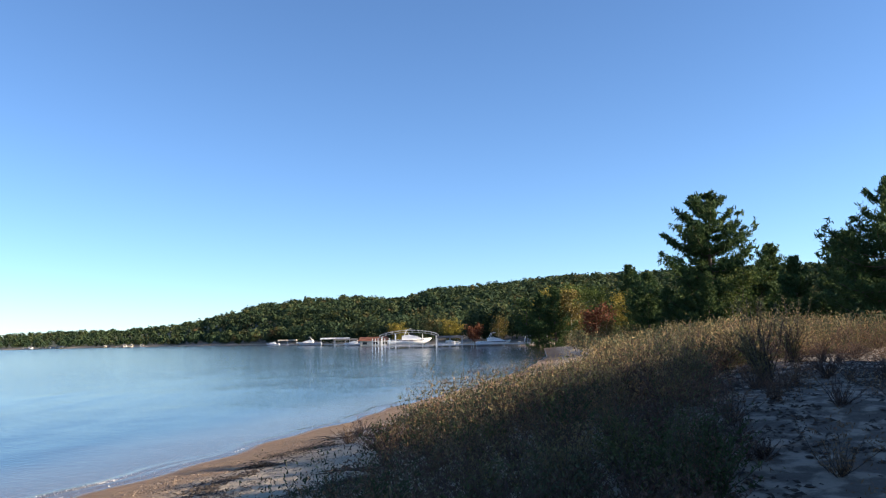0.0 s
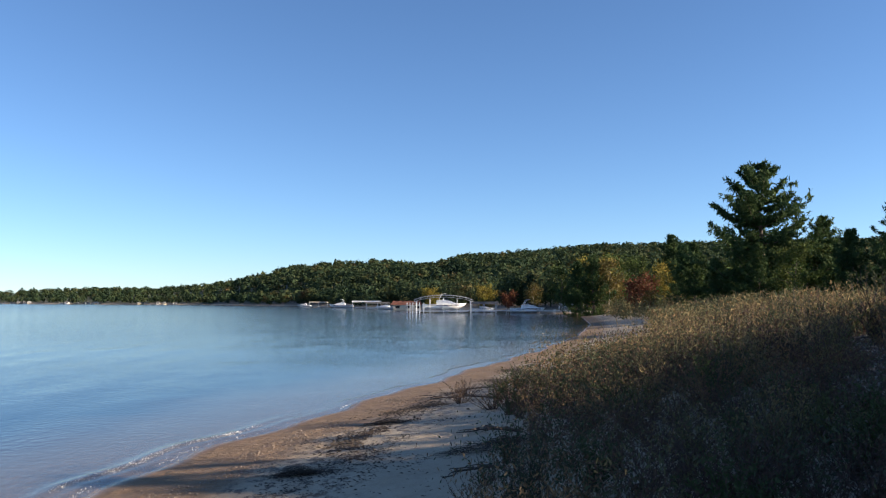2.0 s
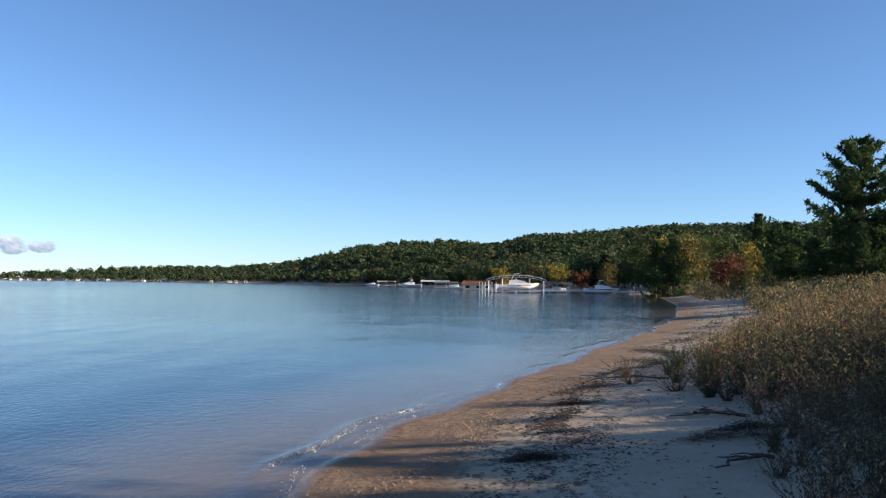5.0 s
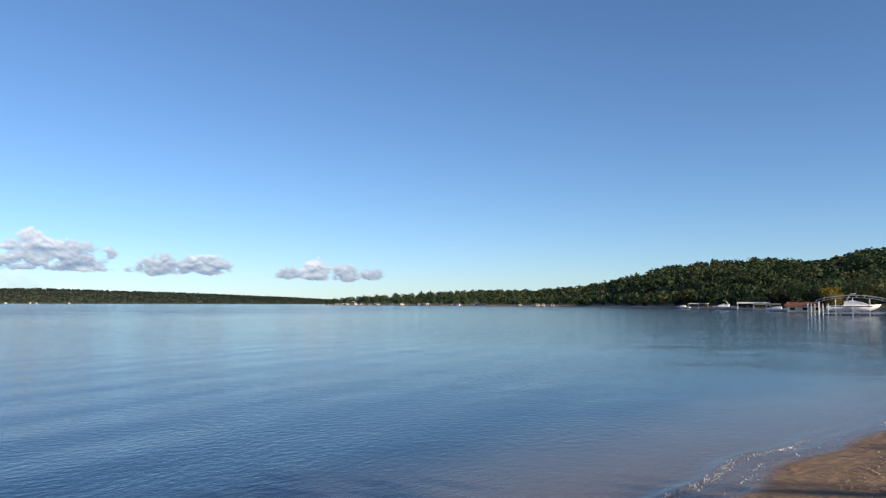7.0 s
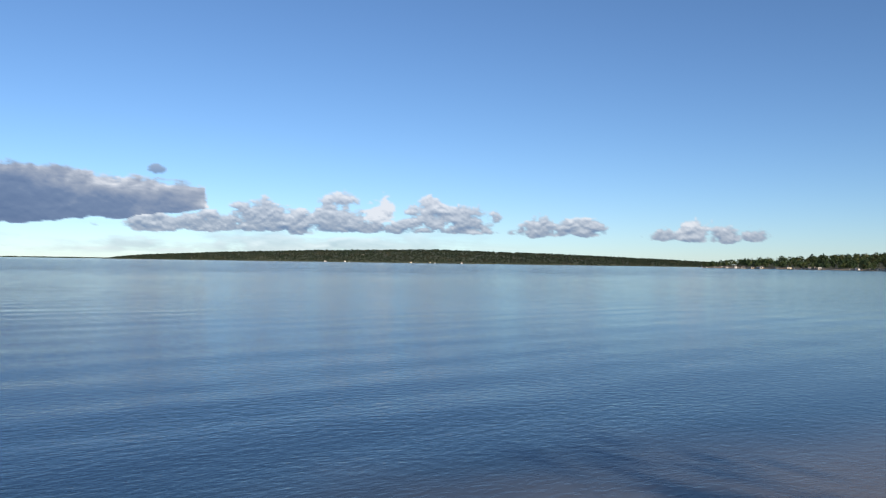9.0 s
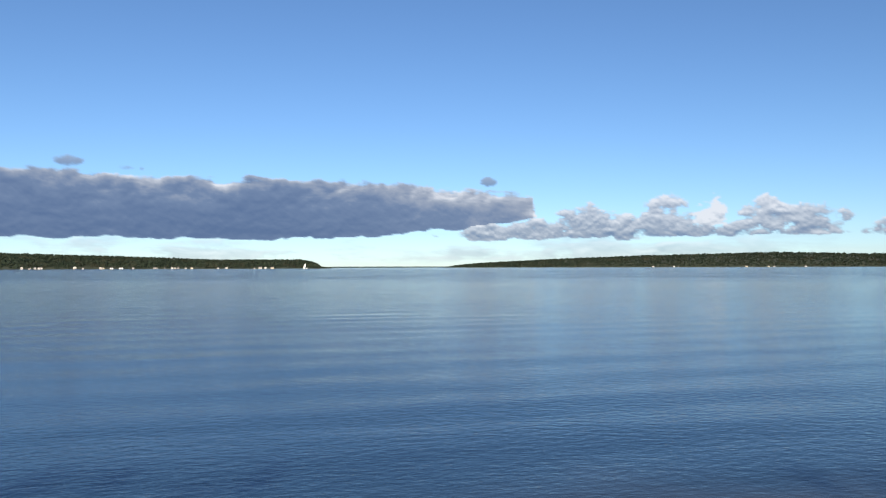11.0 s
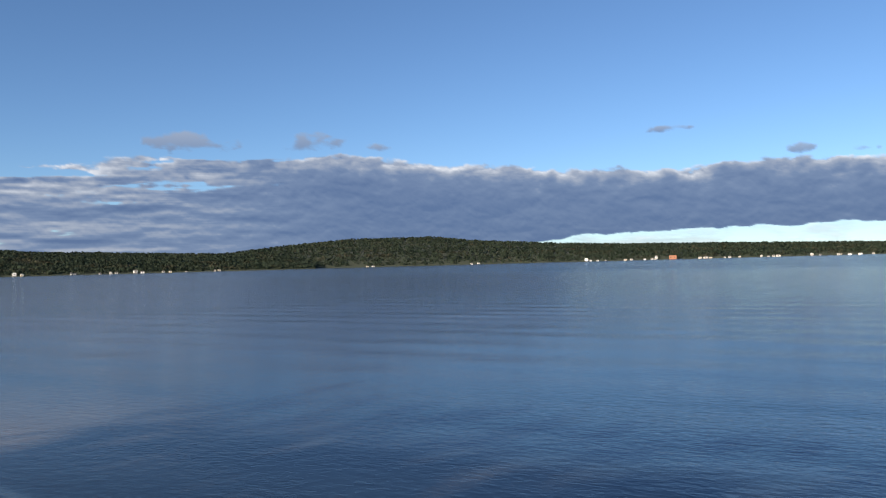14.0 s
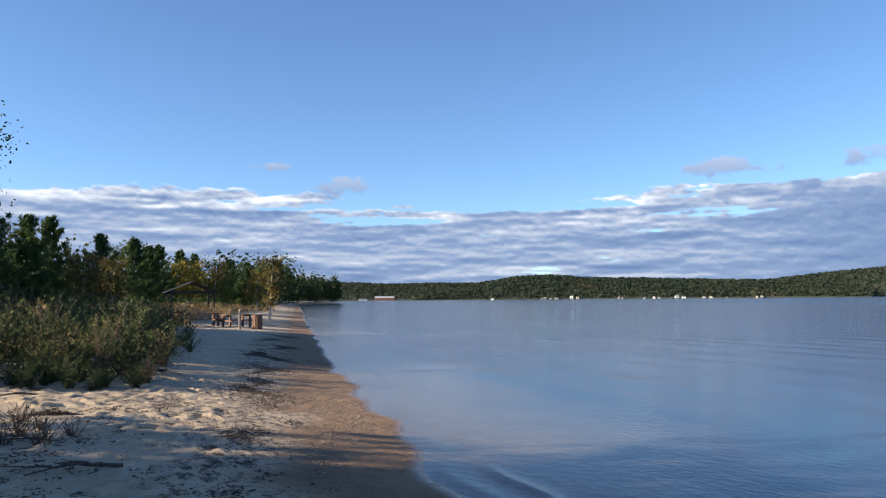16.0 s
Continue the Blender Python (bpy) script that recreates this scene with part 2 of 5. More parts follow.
def hill(x, y):
    az = np.degrees(np.arctan2(-x, y))
    d = np.hypot(x, y)
    top = 900 + 500 * smooth(8, 28, az)
    high = np.tan(np.radians(np.interp(az, [c[0] for c in CREST], [c[1] for c in CREST]))) * top - 9
    base = np.interp(az, [-60, -12, -4, 6, 11, 17, 28, 33], [190, 190, 230, 420, 580, 830, 1150, 1250])
    k = np.clip((d - base) / (top - base), 0, 1)
    return np.maximum(high, 0) * (0.35 * smooth(0, 0.45, k) + 0.65 * smooth(0.2, 1, k)) * (1 + 0.10 * np.sin(az * 0.55 + d * 0.004) * np.sin(d * 0.011 + 1.0) * (1 - k)) * (y > 60) * smooth(0, 60, inland(x, y))


def bumps(x, y, f, ph):
    return np.sin(x * f + ph) * np.sin(y * f * 1.13 + ph * 2.1) + 0.6 * np.sin(x * f * 2.1 - y * f * 0.7 + ph) * np.sin(y * f * 1.9 - ph)


r_f = np.random.default_rng(3)
PRINTS = [(-6.9 + 7.4 * r_f.uniform(), -16.0 + 12 * r_f.uniform(), r_f.uniform(0, 3.14), r_f.uniform(0.6, 1.2)) for _ in range(640)]


def prints(x, y):
    """Trodden sand: overlapping footprints with raised rims."""
    z = np.zeros_like(x)
    if x.ndim < 2:
        return z
    for px, py, a, k in PRINTS:
        if px < np.interp(py, SY, SX) + 2.6:
            continue
        j = (np.abs(y - py) < 0.6) & (np.abs(x - px) < 0.6)
        u = (x[j] - px) * math.cos(a) + (y[j] - py) * math.sin(a)
        w = -(x[j] - px) * math.sin(a) + (y[j] - py) * math.cos(a)
        d = np.sqrt((u / 0.145) ** 2 + (w / 0.078) ** 2)
        z[j] += k * (-0.062 * np.exp(-d ** 2) + 0.032 * np.exp(-((d - 1.5) / 0.45) ** 2))
    return np.maximum(z, -0.09)


def land(x, y):
    """Height of the ground over the lake."""
    s = inland(x, y)
    z = np.where(s < 0, np.maximum(s * 0.085, -3.0), 0.085 * np.minimum(s, 4.5) + 0.045 * np.clip(s - 4.5, 0, 5))
    dune = smooth(4.5, 13, s) * 0.80 * smooth(3, 12, y) + smooth(6, 14, s) * 0.45 * smooth(-9, -16, y)
    z = z + dune + 0.10 * bumps(x, y, 0.45, 0.7) * smooth(3, 9, s) + 0.018 * bumps(x, y, 2.2, 2.0) * smooth(1.6, 3.5, s)
    return z + hill(x, y) + prints(x, y)


def spread(*pieces):
    """Grid lines: (start, end, step) pieces joined."""
    return np.unique(np.concatenate([np.arange(a, b, c) for a, b, c in pieces]).round(4))


def sheet(name, xs, ys, height, mat, follow=True):
    g_s, g_y = np.meshgrid(xs, ys)
    g_x = g_s + (shore_x(g_y) if follow else 0)
    z = height(g_x, g_y)
    v = np.stack([g_x, g_y, z], -1).reshape(-1, 3)
    nx, ny = len(xs), len(ys)
    i = (np.arange(ny - 1)[:, None] * nx + np.arange(nx - 1)[None]).reshape(-1, 1)
    me = raw_mesh(name, v, np.concatenate([i, i + 1, i + nx + 1, i + nx], 1), mat, smooth=True)
    at = me.attributes.new("inland", "FLOAT", "POINT")
    at.data.foreach_set("value", g_s.astype(np.float32).ravel() if follow else inland(g_x, g_y).astype(np.float32).ravel())
    return new(name, me)


ys = spread((-4900, -600, 300), (-600, -60, 15), (-60, -20, 2), (-20, -17, 0.25), (-17, -3, 0.07), (-3, 40, 0.2), (40, 200, 4), (200, 1500, 25), (1500, 4900, 300))
xs = spread((-5000, -400, 400), (-400, -40, 30), (-40, -8, 4), (-8, -3, 1), (-3, 1.8, 0.15), (1.8, 7, 0.08), (7, 12, 0.25), (12, 30, 0.9), (30, 60, 4), (60, 1200, 40), (1200, 5000, 500))
ground = tagged(sheet("ground", xs, ys, land, M_SAND), "pale beach sand rising to a shrubby dune and a wooded shore", "ground", kind="structure")


def lap(x, y):
    """The lake's surface, with one small wave running up the beach."""
    s = inland(x, y)
    line = np.where(y > 0, -0.42, -0.70) + 0.10 * np.sin(y * 0.33) + 0.05 * np.sin(y * 1.1)
    high = 0.025 * np.clip(0.35 + 0.7 * np.sin(y * 0.42 - 3.4), 0, 1)
    return high * np.exp(-((s - line) / np.where(s > line, 0.06, 0.14)) ** 2) + 0.012 * np.exp(-((s + 0.25) / 0.12) ** 2)


wx = spread((-4900, -400, 300), (-400, -40, 30), (-40, -8, 4), (-8, -3, 0.5), (-3, 0.8, 0.08))
water = tagged(sheet("water", wx, ys, lap, M_WATER), "calm blue lake with faint ripples and a shallow sandy edge", "lake", kind="structure")
water.visible_shadow = False


# ---- far shores across the lake: heading, skyline height angle ----
def far_shore(label, d0, d1, line, seed, trees, tall, size):
    """A low wooded ridge seen over the water, from the distance d0 at its shore to d1 at its crest."""
    az = np.array([p[0] for p in line], float)
    el = np.array([p[1] for p in line], float)
    a = np.linspace(az[0], az[-1], 160)
    e = np.interp(a, az, el)
    rows = []
    for k, hgt in ((0.0, -0.02), (0.004, 0.0), (0.35, 0.42), (0.7, 0.8), (1.0, 1.0), (1.25, 0.7), (1.6, 0.0)):
        d = d0 + (d1 - d0) * k
        h = np.maximum(np.tan(np.radians(e)) * d1 + 1.95 - tall * 0.8, 1.0)
        z = np.where(k < 0.003, -2.0, hgt * h + 0.6)
        t = np.radians(a)
        rows.append(np.stack([-np.sin(t) * d, np.cos(t) * d, z * np.ones_like(t)], -1))
    v = np.concatenate(rows)
    n = len(a)
    i = (np.arange(len(rows) - 1)[:, None] * n + np.arange(n - 1)[None]).reshape(-1, 1)
    ob = new("far_hill", raw_mesh("far_hill", v, np.concatenate([i, i + n, i + n + 1, i + 1], 1), M_FARGROUND, True))
    tagged(ob, label, "hill", kind="structure")
    trees = int(trees * 1.7)
    s = Soup(seed)
    r = s.r
    k = r.uniform(0, 1, trees) ** 0.8
    t = r.uniform(az[0], az[-1], trees)
    h = np.maximum(np.tan(np.radians(np.interp(t, az, el))) * d1 + 1.95 - tall * 0.8, 1.0)
    d = d0 + 6 + (d1 - d0) * k
    z = h * np.interp(k, [0, 0.35, 0.7, 1], [0, 0.42, 0.8, 1])
    t = np.radians(t)
    base = np.stack([-np.sin(t) * d, np.cos(t) * d, z], -1)
    hh = tall * r.uniform(0.42, 0.98, trees) * np.clip(np.interp(np.degrees(t), az, el) / (0.9 * np.degrees(tall / d0)), 0.2, 1)
    m = 9
    q = r.normal(size=(trees, m, 3))
    q /= np.linalg.norm(q, axis=2, keepdims=True)
    p = base[:, None] + q * np.stack([hh * 0.55, hh * 0.55, hh * 0.45], -1)[:, None]
    p[:, :, 2] += hh[:, None] * 0.5
    s.tufts(p.reshape(-1, 3), np.repeat(hh * size, m), slim=0.95, out=q.reshape(-1, 3))
    tagged(new("far_woods", s.mesh("far_woods", M_FAR)), label.replace("hill", "woods"), "trees", kind="stuff")


M_FARGROUND = plain("far_ground", (0.032, 0.042, 0.024), 0.95, scale=0.01)
far_shore("low dark green hill across the open lake", 3000, 3500, [(31, 0.25), (34.6, 0.45), (39, 0.62), (43, 0.78), (46, 0.84), (51, 0.97), (59.7, 0.79), (65.4, 0.58), (70.8, 0.29), (73.2, 0.03)], 11, 7000, 7, 0.36)
far_shore("faint wooded spit on the far horizon", 4300, 4500, [(70, 0.05), (76, 0.07), (84, 0.06)], 12, 500, 9, 0.5)
far_shore("wooded hill with houses along its shore", 1500, 2300, [(81.0, 0.03), (81.7, 0.12), (82.3, 0.4), (83.2, 0.57), (88.6, 0.56), (94.6, 0.78), (102.4, 0.99), (109.9, 1.15), (114, 1.33), (119.5, 1.65), (122.9, 2.02), (128.4, 1.98), (133.2, 1.6), (137.2, 1.16), (142, 1.0)], 13, 11000, 8, 0.26)
far_shore("wooded hill behind a village shore", 1250, 1800, [(131, 0.4), (134, 1.0), (137.2, 1.14), (140.4, 1.22), (145.1, 1.37), (148.9, 1.46), (151.4, 1.68), (153.6, 1.6), (155, 1.4), (156.3, 1.18), (158, 0.8), (161, 0.4)], 14, 9000, 8, 0.25)
far_shore("long low hill closing the bay", 1600, 2600, [(154, 0.9), (157, 1.16), (160, 1.17), (163, 1.12), (167, 1.33), (172, 1.5), (180, 1.6)], 15, 6000, 8, 0.27)


# ---- clouds: a far sky backdrop over the lake ----
# cumulus over the open water: heading, height of the flat base, half width, height, brightness
CUMULUS = [(59.0, 2.2, 13.5, 0.75, -0.05), (70.5, 2.2, 2.4, 1.2, 0.0), (66.5, 2.3, 3.0, 1.3, 0.0), (63.5, 2.6, 2.2, 1.8, 0.0), (60.4, 2.2, 2.0, 1.5, 0.0), (57.9, 2.7, 2.1, 2.3, 0.05), (54.8, 3.1, 1.35, 1.6, 0.42), (51.6, 2.8, 2.5, 1.8, 0.08), (48.6, 2.6, 2.2, 1.5, 0.0), (43.8, 2.2, 1.7, 1.3, 0.0),
           (41.0, 2.2, 2.4, 1.0, 0.0), (35.2, 1.9, 1.3, 0.8, 0.0), (33.4, 1.9, 1.4, 1.4, 0.1), (31.4, 1.8, 1.1, 0.9, 0.0), (29.2, 1.9, 0.9, 0.8, 0.0)]
# loose scraps above the bank: heading, height, half width, half height
SCRAPS = [(70.0, 6.0, 0.8, 0.35), (98.0, 6.9, 0.9, 0.4), (94.5, 6.6, 1.6, 0.28), (106.4, 8.8, 2.6, 0.25), (131.0, 8.8, 2.4, 0.8), (126.5, 8.3, 0.9, 0.35), (139.8, 8.6, 3.4, 0.8), (166.0, 8.0, 2.8, 0.8), (171.5, 9.2, 3.0, 0.4)]
BANK_TOP = [(66.4, 3.0), (66.9, 4.9), (69, 5.2), (74, 5.8), (82, 6.1), (90, 6.2), (98, 6.4), (106, 6.3), (112, 6.4), (120, 7.1), (126, 7.7), (131, 7.9), (140, 7.7), (146, 7.2), (152, 6.6), (160, 6.3), (168, 7.3), (180, 7.5), (205, 6.5), (212, 2)]
BANK_LOW = [(66, 3.7), (68, 3.2), (72, 2.6), (76, 2.25), (84, 2.05), (98, 1.95), (112, 1.8), (118, 1.3), (124, 0.0), (212, -0.5)]


def value_noise(u, v, seed, octaves=4):
    """Smooth lattice noise over u and v, about 0 to 1."""
    r = np.random.default_rng(seed)
    out, amp, total = 0.0, 1.0, 0.0
    for _ in range(octaves):
        table = r.uniform(size=(256, 256))
        iu, iv = np.floor(u).astype(int), np.floor(v).astype(int)
        fu, fv = u - iu, v - iv
        fu, fv = fu * fu * (3 - 2 * fu), fv * fv * (3 - 2 * fv)
        p = lambda a, b: table[(iu + a) % 256, (iv + b) % 256]
        out = out + amp * ((p(0, 0) * (1 - fu) + p(1, 0) * fu) * (1 - fv) + (p(0, 1) * (1 - fu) + p(1, 1) * fu) * fv)
        total += amp
        amp *= 0.55
        u, v = u * 2.03 + 7.1, v * 2.03 + 3.7
    return out / total


def cloud_fields(az, el):
    """How far the cloud covers the sky, and its tone from dull base to sunlit top."""
    lines = lambda t: np.interp(az, [p[0] for p in t], [p[1] for p in t])
    top, low = lines(BANK_TOP), lines(BANK_LOW)
    loose = smooth(126, 142, az)
    bend = 0.8 * value_noise(az * 0.3, el * 0.9, 8, 3)
    drift = value_noise(az * 0.36 + bend, el * 1.15 + bend, 1, 6)
    drift_up = value_noise((az + 0.05) * 0.36 + bend, (el + 0.30) * 1.15 + bend, 1, 6)
    streak = value_noise(az * 0.11 + 4, el * 1.1, 2, 5)
    streak_up = value_noise(az * 0.11 + 4, (el + 0.25) * 1.1, 2, 5)
    lump = value_noise(az * 1.15 + bend, el * 1.7 + bend, 3, 6)
    lump_up = value_noise((az + 0.03) * 1.15 + bend, (el + 0.20) * 1.7 + bend, 3, 6)
    low = low + (drift - 0.5) * 0.8 + (lump - 0.5) * 0.25
    bank = np.minimum(np.minimum((top - el) / 0.7, (el - low) / 0.22), 1.3) + ((drift - 0.5) * 1.5 + (lump - 0.5) * 1.0) * np.clip((el - low) / 0.8, 0.1, 1)
    bank = bank - loose * (np.clip(streak - 0.47, 0, 1) * 6.5 - 0.18)
    bank = np.where((az > 63) & (az < 212), bank, -2)
    depth = top - el
    ragged = depth + (drift - 0.5) * 3.0 + (lump - 0.5) * 1.6
    near_top = np.exp(-np.clip(ragged - 0.05, 0, 9) / 0.95)
    bank_tone = 0.07 + 0.20 * smooth(86, 68, az) + 0.68 * near_top * (1 - 0.45 * loose) + 0.26 * loose + (drift - drift_up) * (0.9 + 0.3 * loose) * (0.35 + near_top) + (lump - lump_up) * (0.30 + 0.5 * near_top) + loose * (streak - streak_up) * 1.3
    cover = smooth(0.0, 0.38, bank)
    tone = bank_tone
    heap, heap_tone = np.full_like(az, -2.0), np.zeros_like(az)
    for a, b, w, h, lit in CUMULUS:
        e = el - b
        f = 1 - ((az - a) / w) ** 2 - np.where(e > 0, e / h, e / (0.30 * h)) ** 2
        t = 0.54 + lit + 0.30 * np.clip(e / h, -0.5, 1)
        heap_tone = np.where(f > heap, t, heap_tone)
        heap = np.maximum(heap, f)
    heap = heap - 0.05 + (lump - 0.5) * 2.5
    heap_tone = heap_tone + (lump - lump_up) * 1.1
    over = smooth(0.0, 0.45, heap) * 0.93
    tone = np.where(over > cover, heap_tone, tone)
    cover = np.maximum(cover, over)
    for a, e0, w, h in SCRAPS:
        f = 1 - ((az - a) / w) ** 2 - ((el - e0) / h) ** 2 - 0.25 + (drift - 0.5) * 2.2 + (lump - 0.5) * 2.4
        over = smooth(0.0, 1.0, f) * 0.85
        tone = np.where(over > cover, 0.42 + (el - e0) / h * 0.14, tone)
        cover = np.maximum(cover, over)
    # thin pale layer far out, low under the bank
    far_pale = smooth(0.42, 0.62, streak * 0.5 + drift * 0.5) * smooth(0.1, 0.7, el) * smooth(2.6, 1.6, el) * smooth(40, 60, az) * smooth(132, 118, az) * 0.5
    tone = np.where(far_pale > cover, 0.72 + (drift - drift_up) * 0.9, tone)
    return np.maximum(cover, far_pale), np.clip(tone, 0, 1)


def cloud_material():
    m = Mat("evening_clouds")
    cover, tone = m.node("ShaderNodeAttribute"), m.node("ShaderNodeAttribute")
    cover.attribute_name, tone.attribute_name = "cover", "tone"
    # sunlit tops and shaded bases are painted in tone, and the sheet glows itself
    col = m.ramp(tone.outputs["Fac"], [(0.0, (0.060, 0.092, 0.170)), (0.30, (0.105, 0.140, 0.215)), (0.55, (0.205, 0.226, 0.272)), (0.80, (0.355, 0.365, 0.39)), (1.0, (0.50, 0.49, 0.49))])
    em = m.node("ShaderNodeEmission")
    m.link(col, em.inputs["Color"])
    tr = m.node("ShaderNodeBsdfTransparent")
    mx = m.node("ShaderNodeMixShader")
    m.link(m.math("MULTIPLY", cover.outputs["Fac"], 0.97), mx.inputs[0])
    m.link(tr.outputs[0], mx.inputs[1])
    m.link(em.outputs[0], mx.inputs[2])
    m.link(mx.outputs[0], m.t.nodes["Material Output"].inputs["Surface"])
    return m.m


def clouds():
    a, e = np.arange(14, 213, 0.13), np.arange(0, 10.6, 0.065)
    na, ne = len(a), len(e)
    ga, ge = np.meshgrid(a, e)
    cover, tone = cloud_fields(ga, ge)
    ra, re_ = np.radians(ga), np.radians(ge)
    v = np.stack([-np.sin(ra) * np.cos(re_), np.cos(ra) * np.cos(re_), np.sin(re_)], -1).reshape(-1, 3) * 4700
    i = (np.arange(ne - 1)[:, None] * na + np.arange(na - 1)[None]).reshape(-1, 1)
    f = np.concatenate([i, i + 1, i + na + 1, i + na], 1)
    f = f[cover.ravel()[f].max(1) > 0.001]
    me = raw_mesh("backdrop", v, f, cloud_material(), True)
    for name, field in (("cover", cover), ("tone", tone)):
        me.attributes.new(name, "FLOAT", "POINT").data.foreach_set("value", field.astype(np.float32).ravel())
    ob = new("backdrop", me)
    ob.location.z = 2
    tagged(ob, "bank of grey evening clouds with pale tops over the lake", "clouds", kind="structure")


clouds()


# ---- woods on the northern hill ----
def north_woods():
    r = np.random.default_rng(21)
    groups = {"near": [], "mid": [], "far": []}
    need = {"near": 480, "mid": 2100, "far": 5600}
    while any(len(groups[k]) < need[k] for k in groups):
        az = r.uniform(-36, 33, 4000)
        d = r.uniform(165, 1450, 4000) if len(groups["near"]) >= need["near"] else r.uniform(165, 330, 4000)
        x, y = -np.sin(np.radians(az)) * d, np.cos(np.radians(az)) * d
        ok = (inland(x, y) > np.where(y < 185, 16, 5)) & (y > 150)
        for xx, yy, dd in zip(x[ok], y[ok], d[ok]):
            k = "near" if dd < 330 else "mid" if dd < 620 else "far"
            if len(groups[k]) < need[k]:
                groups[k].append((xx, yy))
    for k, (m, size, tall) in {"near": (420, 0.42, 9.0), "mid": (120, 0.80, 8.6), "far": (52, 1.15, 8.6)}.items():
        s = Soup(31)
        p = np.array(groups[k])
        n = len(p)
        h = tall * s.r.uniform(0.55, 1.2, n)
        pine = s.r.uniform(size=n) < {"near": 0.2, "mid": 0.10, "far": 0.05}[k]
        base = np.stack([p[:, 0], p[:, 1], land(p[:, 0], p[:, 1])], -1)
        q = s.r.normal(size=(n, m, 3))
        q /= np.linalg.norm(q, axis=2, keepdims=True)
        q *= s.r.uniform(0.55, 1.08, (n, m, 1))
        wide = np.where(pine, 0.30, 0.52) * h * s.r.uniform(0.8, 1.2, n)
        tall_k = (q[:, :, 2] + 1) / 2
        taper = np.where(pine[:, None], 1.2 - 0.95 * tall_k, 1.0)
        # lobes make the outline uneven
        lobe = 1 + 0.28 * np.sin(np.arctan2(q[:, :, 1], q[:, :, 0]) * 3 + s.r.uniform(0, 6, (n, 1))) * np.cos(tall_k * 5 + s.r.uniform(0, 6, (n, 1)))
        pos = base[:, None] + np.stack([q[:, :, 0] * wide[:, None] * taper * lobe, q[:, :, 1] * wide[:, None] * taper * lobe, (0.08 + 0.9 * tall_k) * h[:, None]], -1)
        s.tufts(pos.reshape(-1, 3), np.repeat(size * h / tall, m), up=0.2, slim=0.8, out=q.reshape(-1, 3))
        for b, hh in zip(base[:200] if k == "near" else (), h):
            s.tube([b + (0, 0, -0.3), b + (0.1, 0, hh * 0.4), b + (0, 0.1, hh * 0.85)], [0.16, 0.12, 0.03], 4)
        tagged(new("hill_woods", s.mesh("hill_woods", M_WOODS)), "mixed green and early autumn woods on the hillside", "trees", kind="stuff")


north_woods()


# ---- single trees ----
def pine_tree(seed, h, spread_r, low=0.08, lean=0.0):
    """A white pine: tiers of level boughs with upturned tufts, ragged outline."""
    ob = new("pine_tree")
    wood, limbs, crown = Soup(seed), Soup(seed + 1), Soup(seed + 2)
    r = wood.r
    zs = np.linspace(-0.3, h, 12)
    stem = np.stack([0.012 * h * np.sin(zs * 0.4 + seed) + lean * zs / h, 0.012 * h * np.cos(zs * 0.33 + seed), zs], -1)
    wood.tube(stem, np.linspace(0.024 * h, 0.02, 12), 8)
    z = low * h
    while z < h * 0.985:
        k = (z - low * h) / (h * (1 - low))
        reach = spread_r * (0.55 + 0.45 * math.sin(min(1, k * 3.0) * math.pi / 2)) * (1 - k) ** 0.85 + 0.2
        n = int(r.integers(4, 7))
        a0 = r.uniform(0, 6.28)
        for i in range(n):
            if r.uniform() < 0.10:
                continue
            a = a0 + i * 6.283 / n + r.uniform(-0.35, 0.35)
            length = reach * r.uniform(0.42, 1.25)
            t = np.linspace(0, 1, 6)
            rise = r.uniform(-0.06, 0.16) + 0.30 * k
            out = np.stack([np.cos(a) * length * t, np.sin(a) * length * t, length * (rise * t + 0.22 * t ** 3 - 0.10 * np.sin(t * 3.14))], -1)
            start = np.array([np.interp(z, zs, stem[:, 0]), np.interp(z, zs, stem[:, 1]), z])
            pts = start + out
            limbs.tube(pts, np.linspace(0.006 * h * (1 - 0.6 * k), 0.008, 6), 4)
            m = int(26 * length / 1.6) + 14
            tt = r.uniform(0.22, 1.03, m)
            along = np.stack([np.interp(tt, t, pts[:, j]) for j in range(3)], -1)
            side = np.array([-np.sin(a), np.cos(a), 0])
            fan = 0.26 * length * (1.1 - np.abs(tt - 0.55))
            along += side * (r.normal(size=(m, 1)) * fan[:, None] * 0.55)
            along[:, 2] += np.abs(r.normal(size=m)) * 0.10 * length ** 0.5
            along = np.repeat(along, 5, axis=0) + r.normal(size=(m * 5, 3)) * 0.10
            crown.tufts(along, 0.019 * h + 0.02, up=0.55, slim=0.22)
        z += h * r.uniform(0.050, 0.078) * (1.15 - 0.45 * k)
    part("trunk", wood.mesh("trunk", M_BARK), ob)
    part("branchwork", limbs.mesh("branchwork", M_BARK), ob)
    part("foliage", crown.mesh("foliage", M_PINE), ob)
    return ob


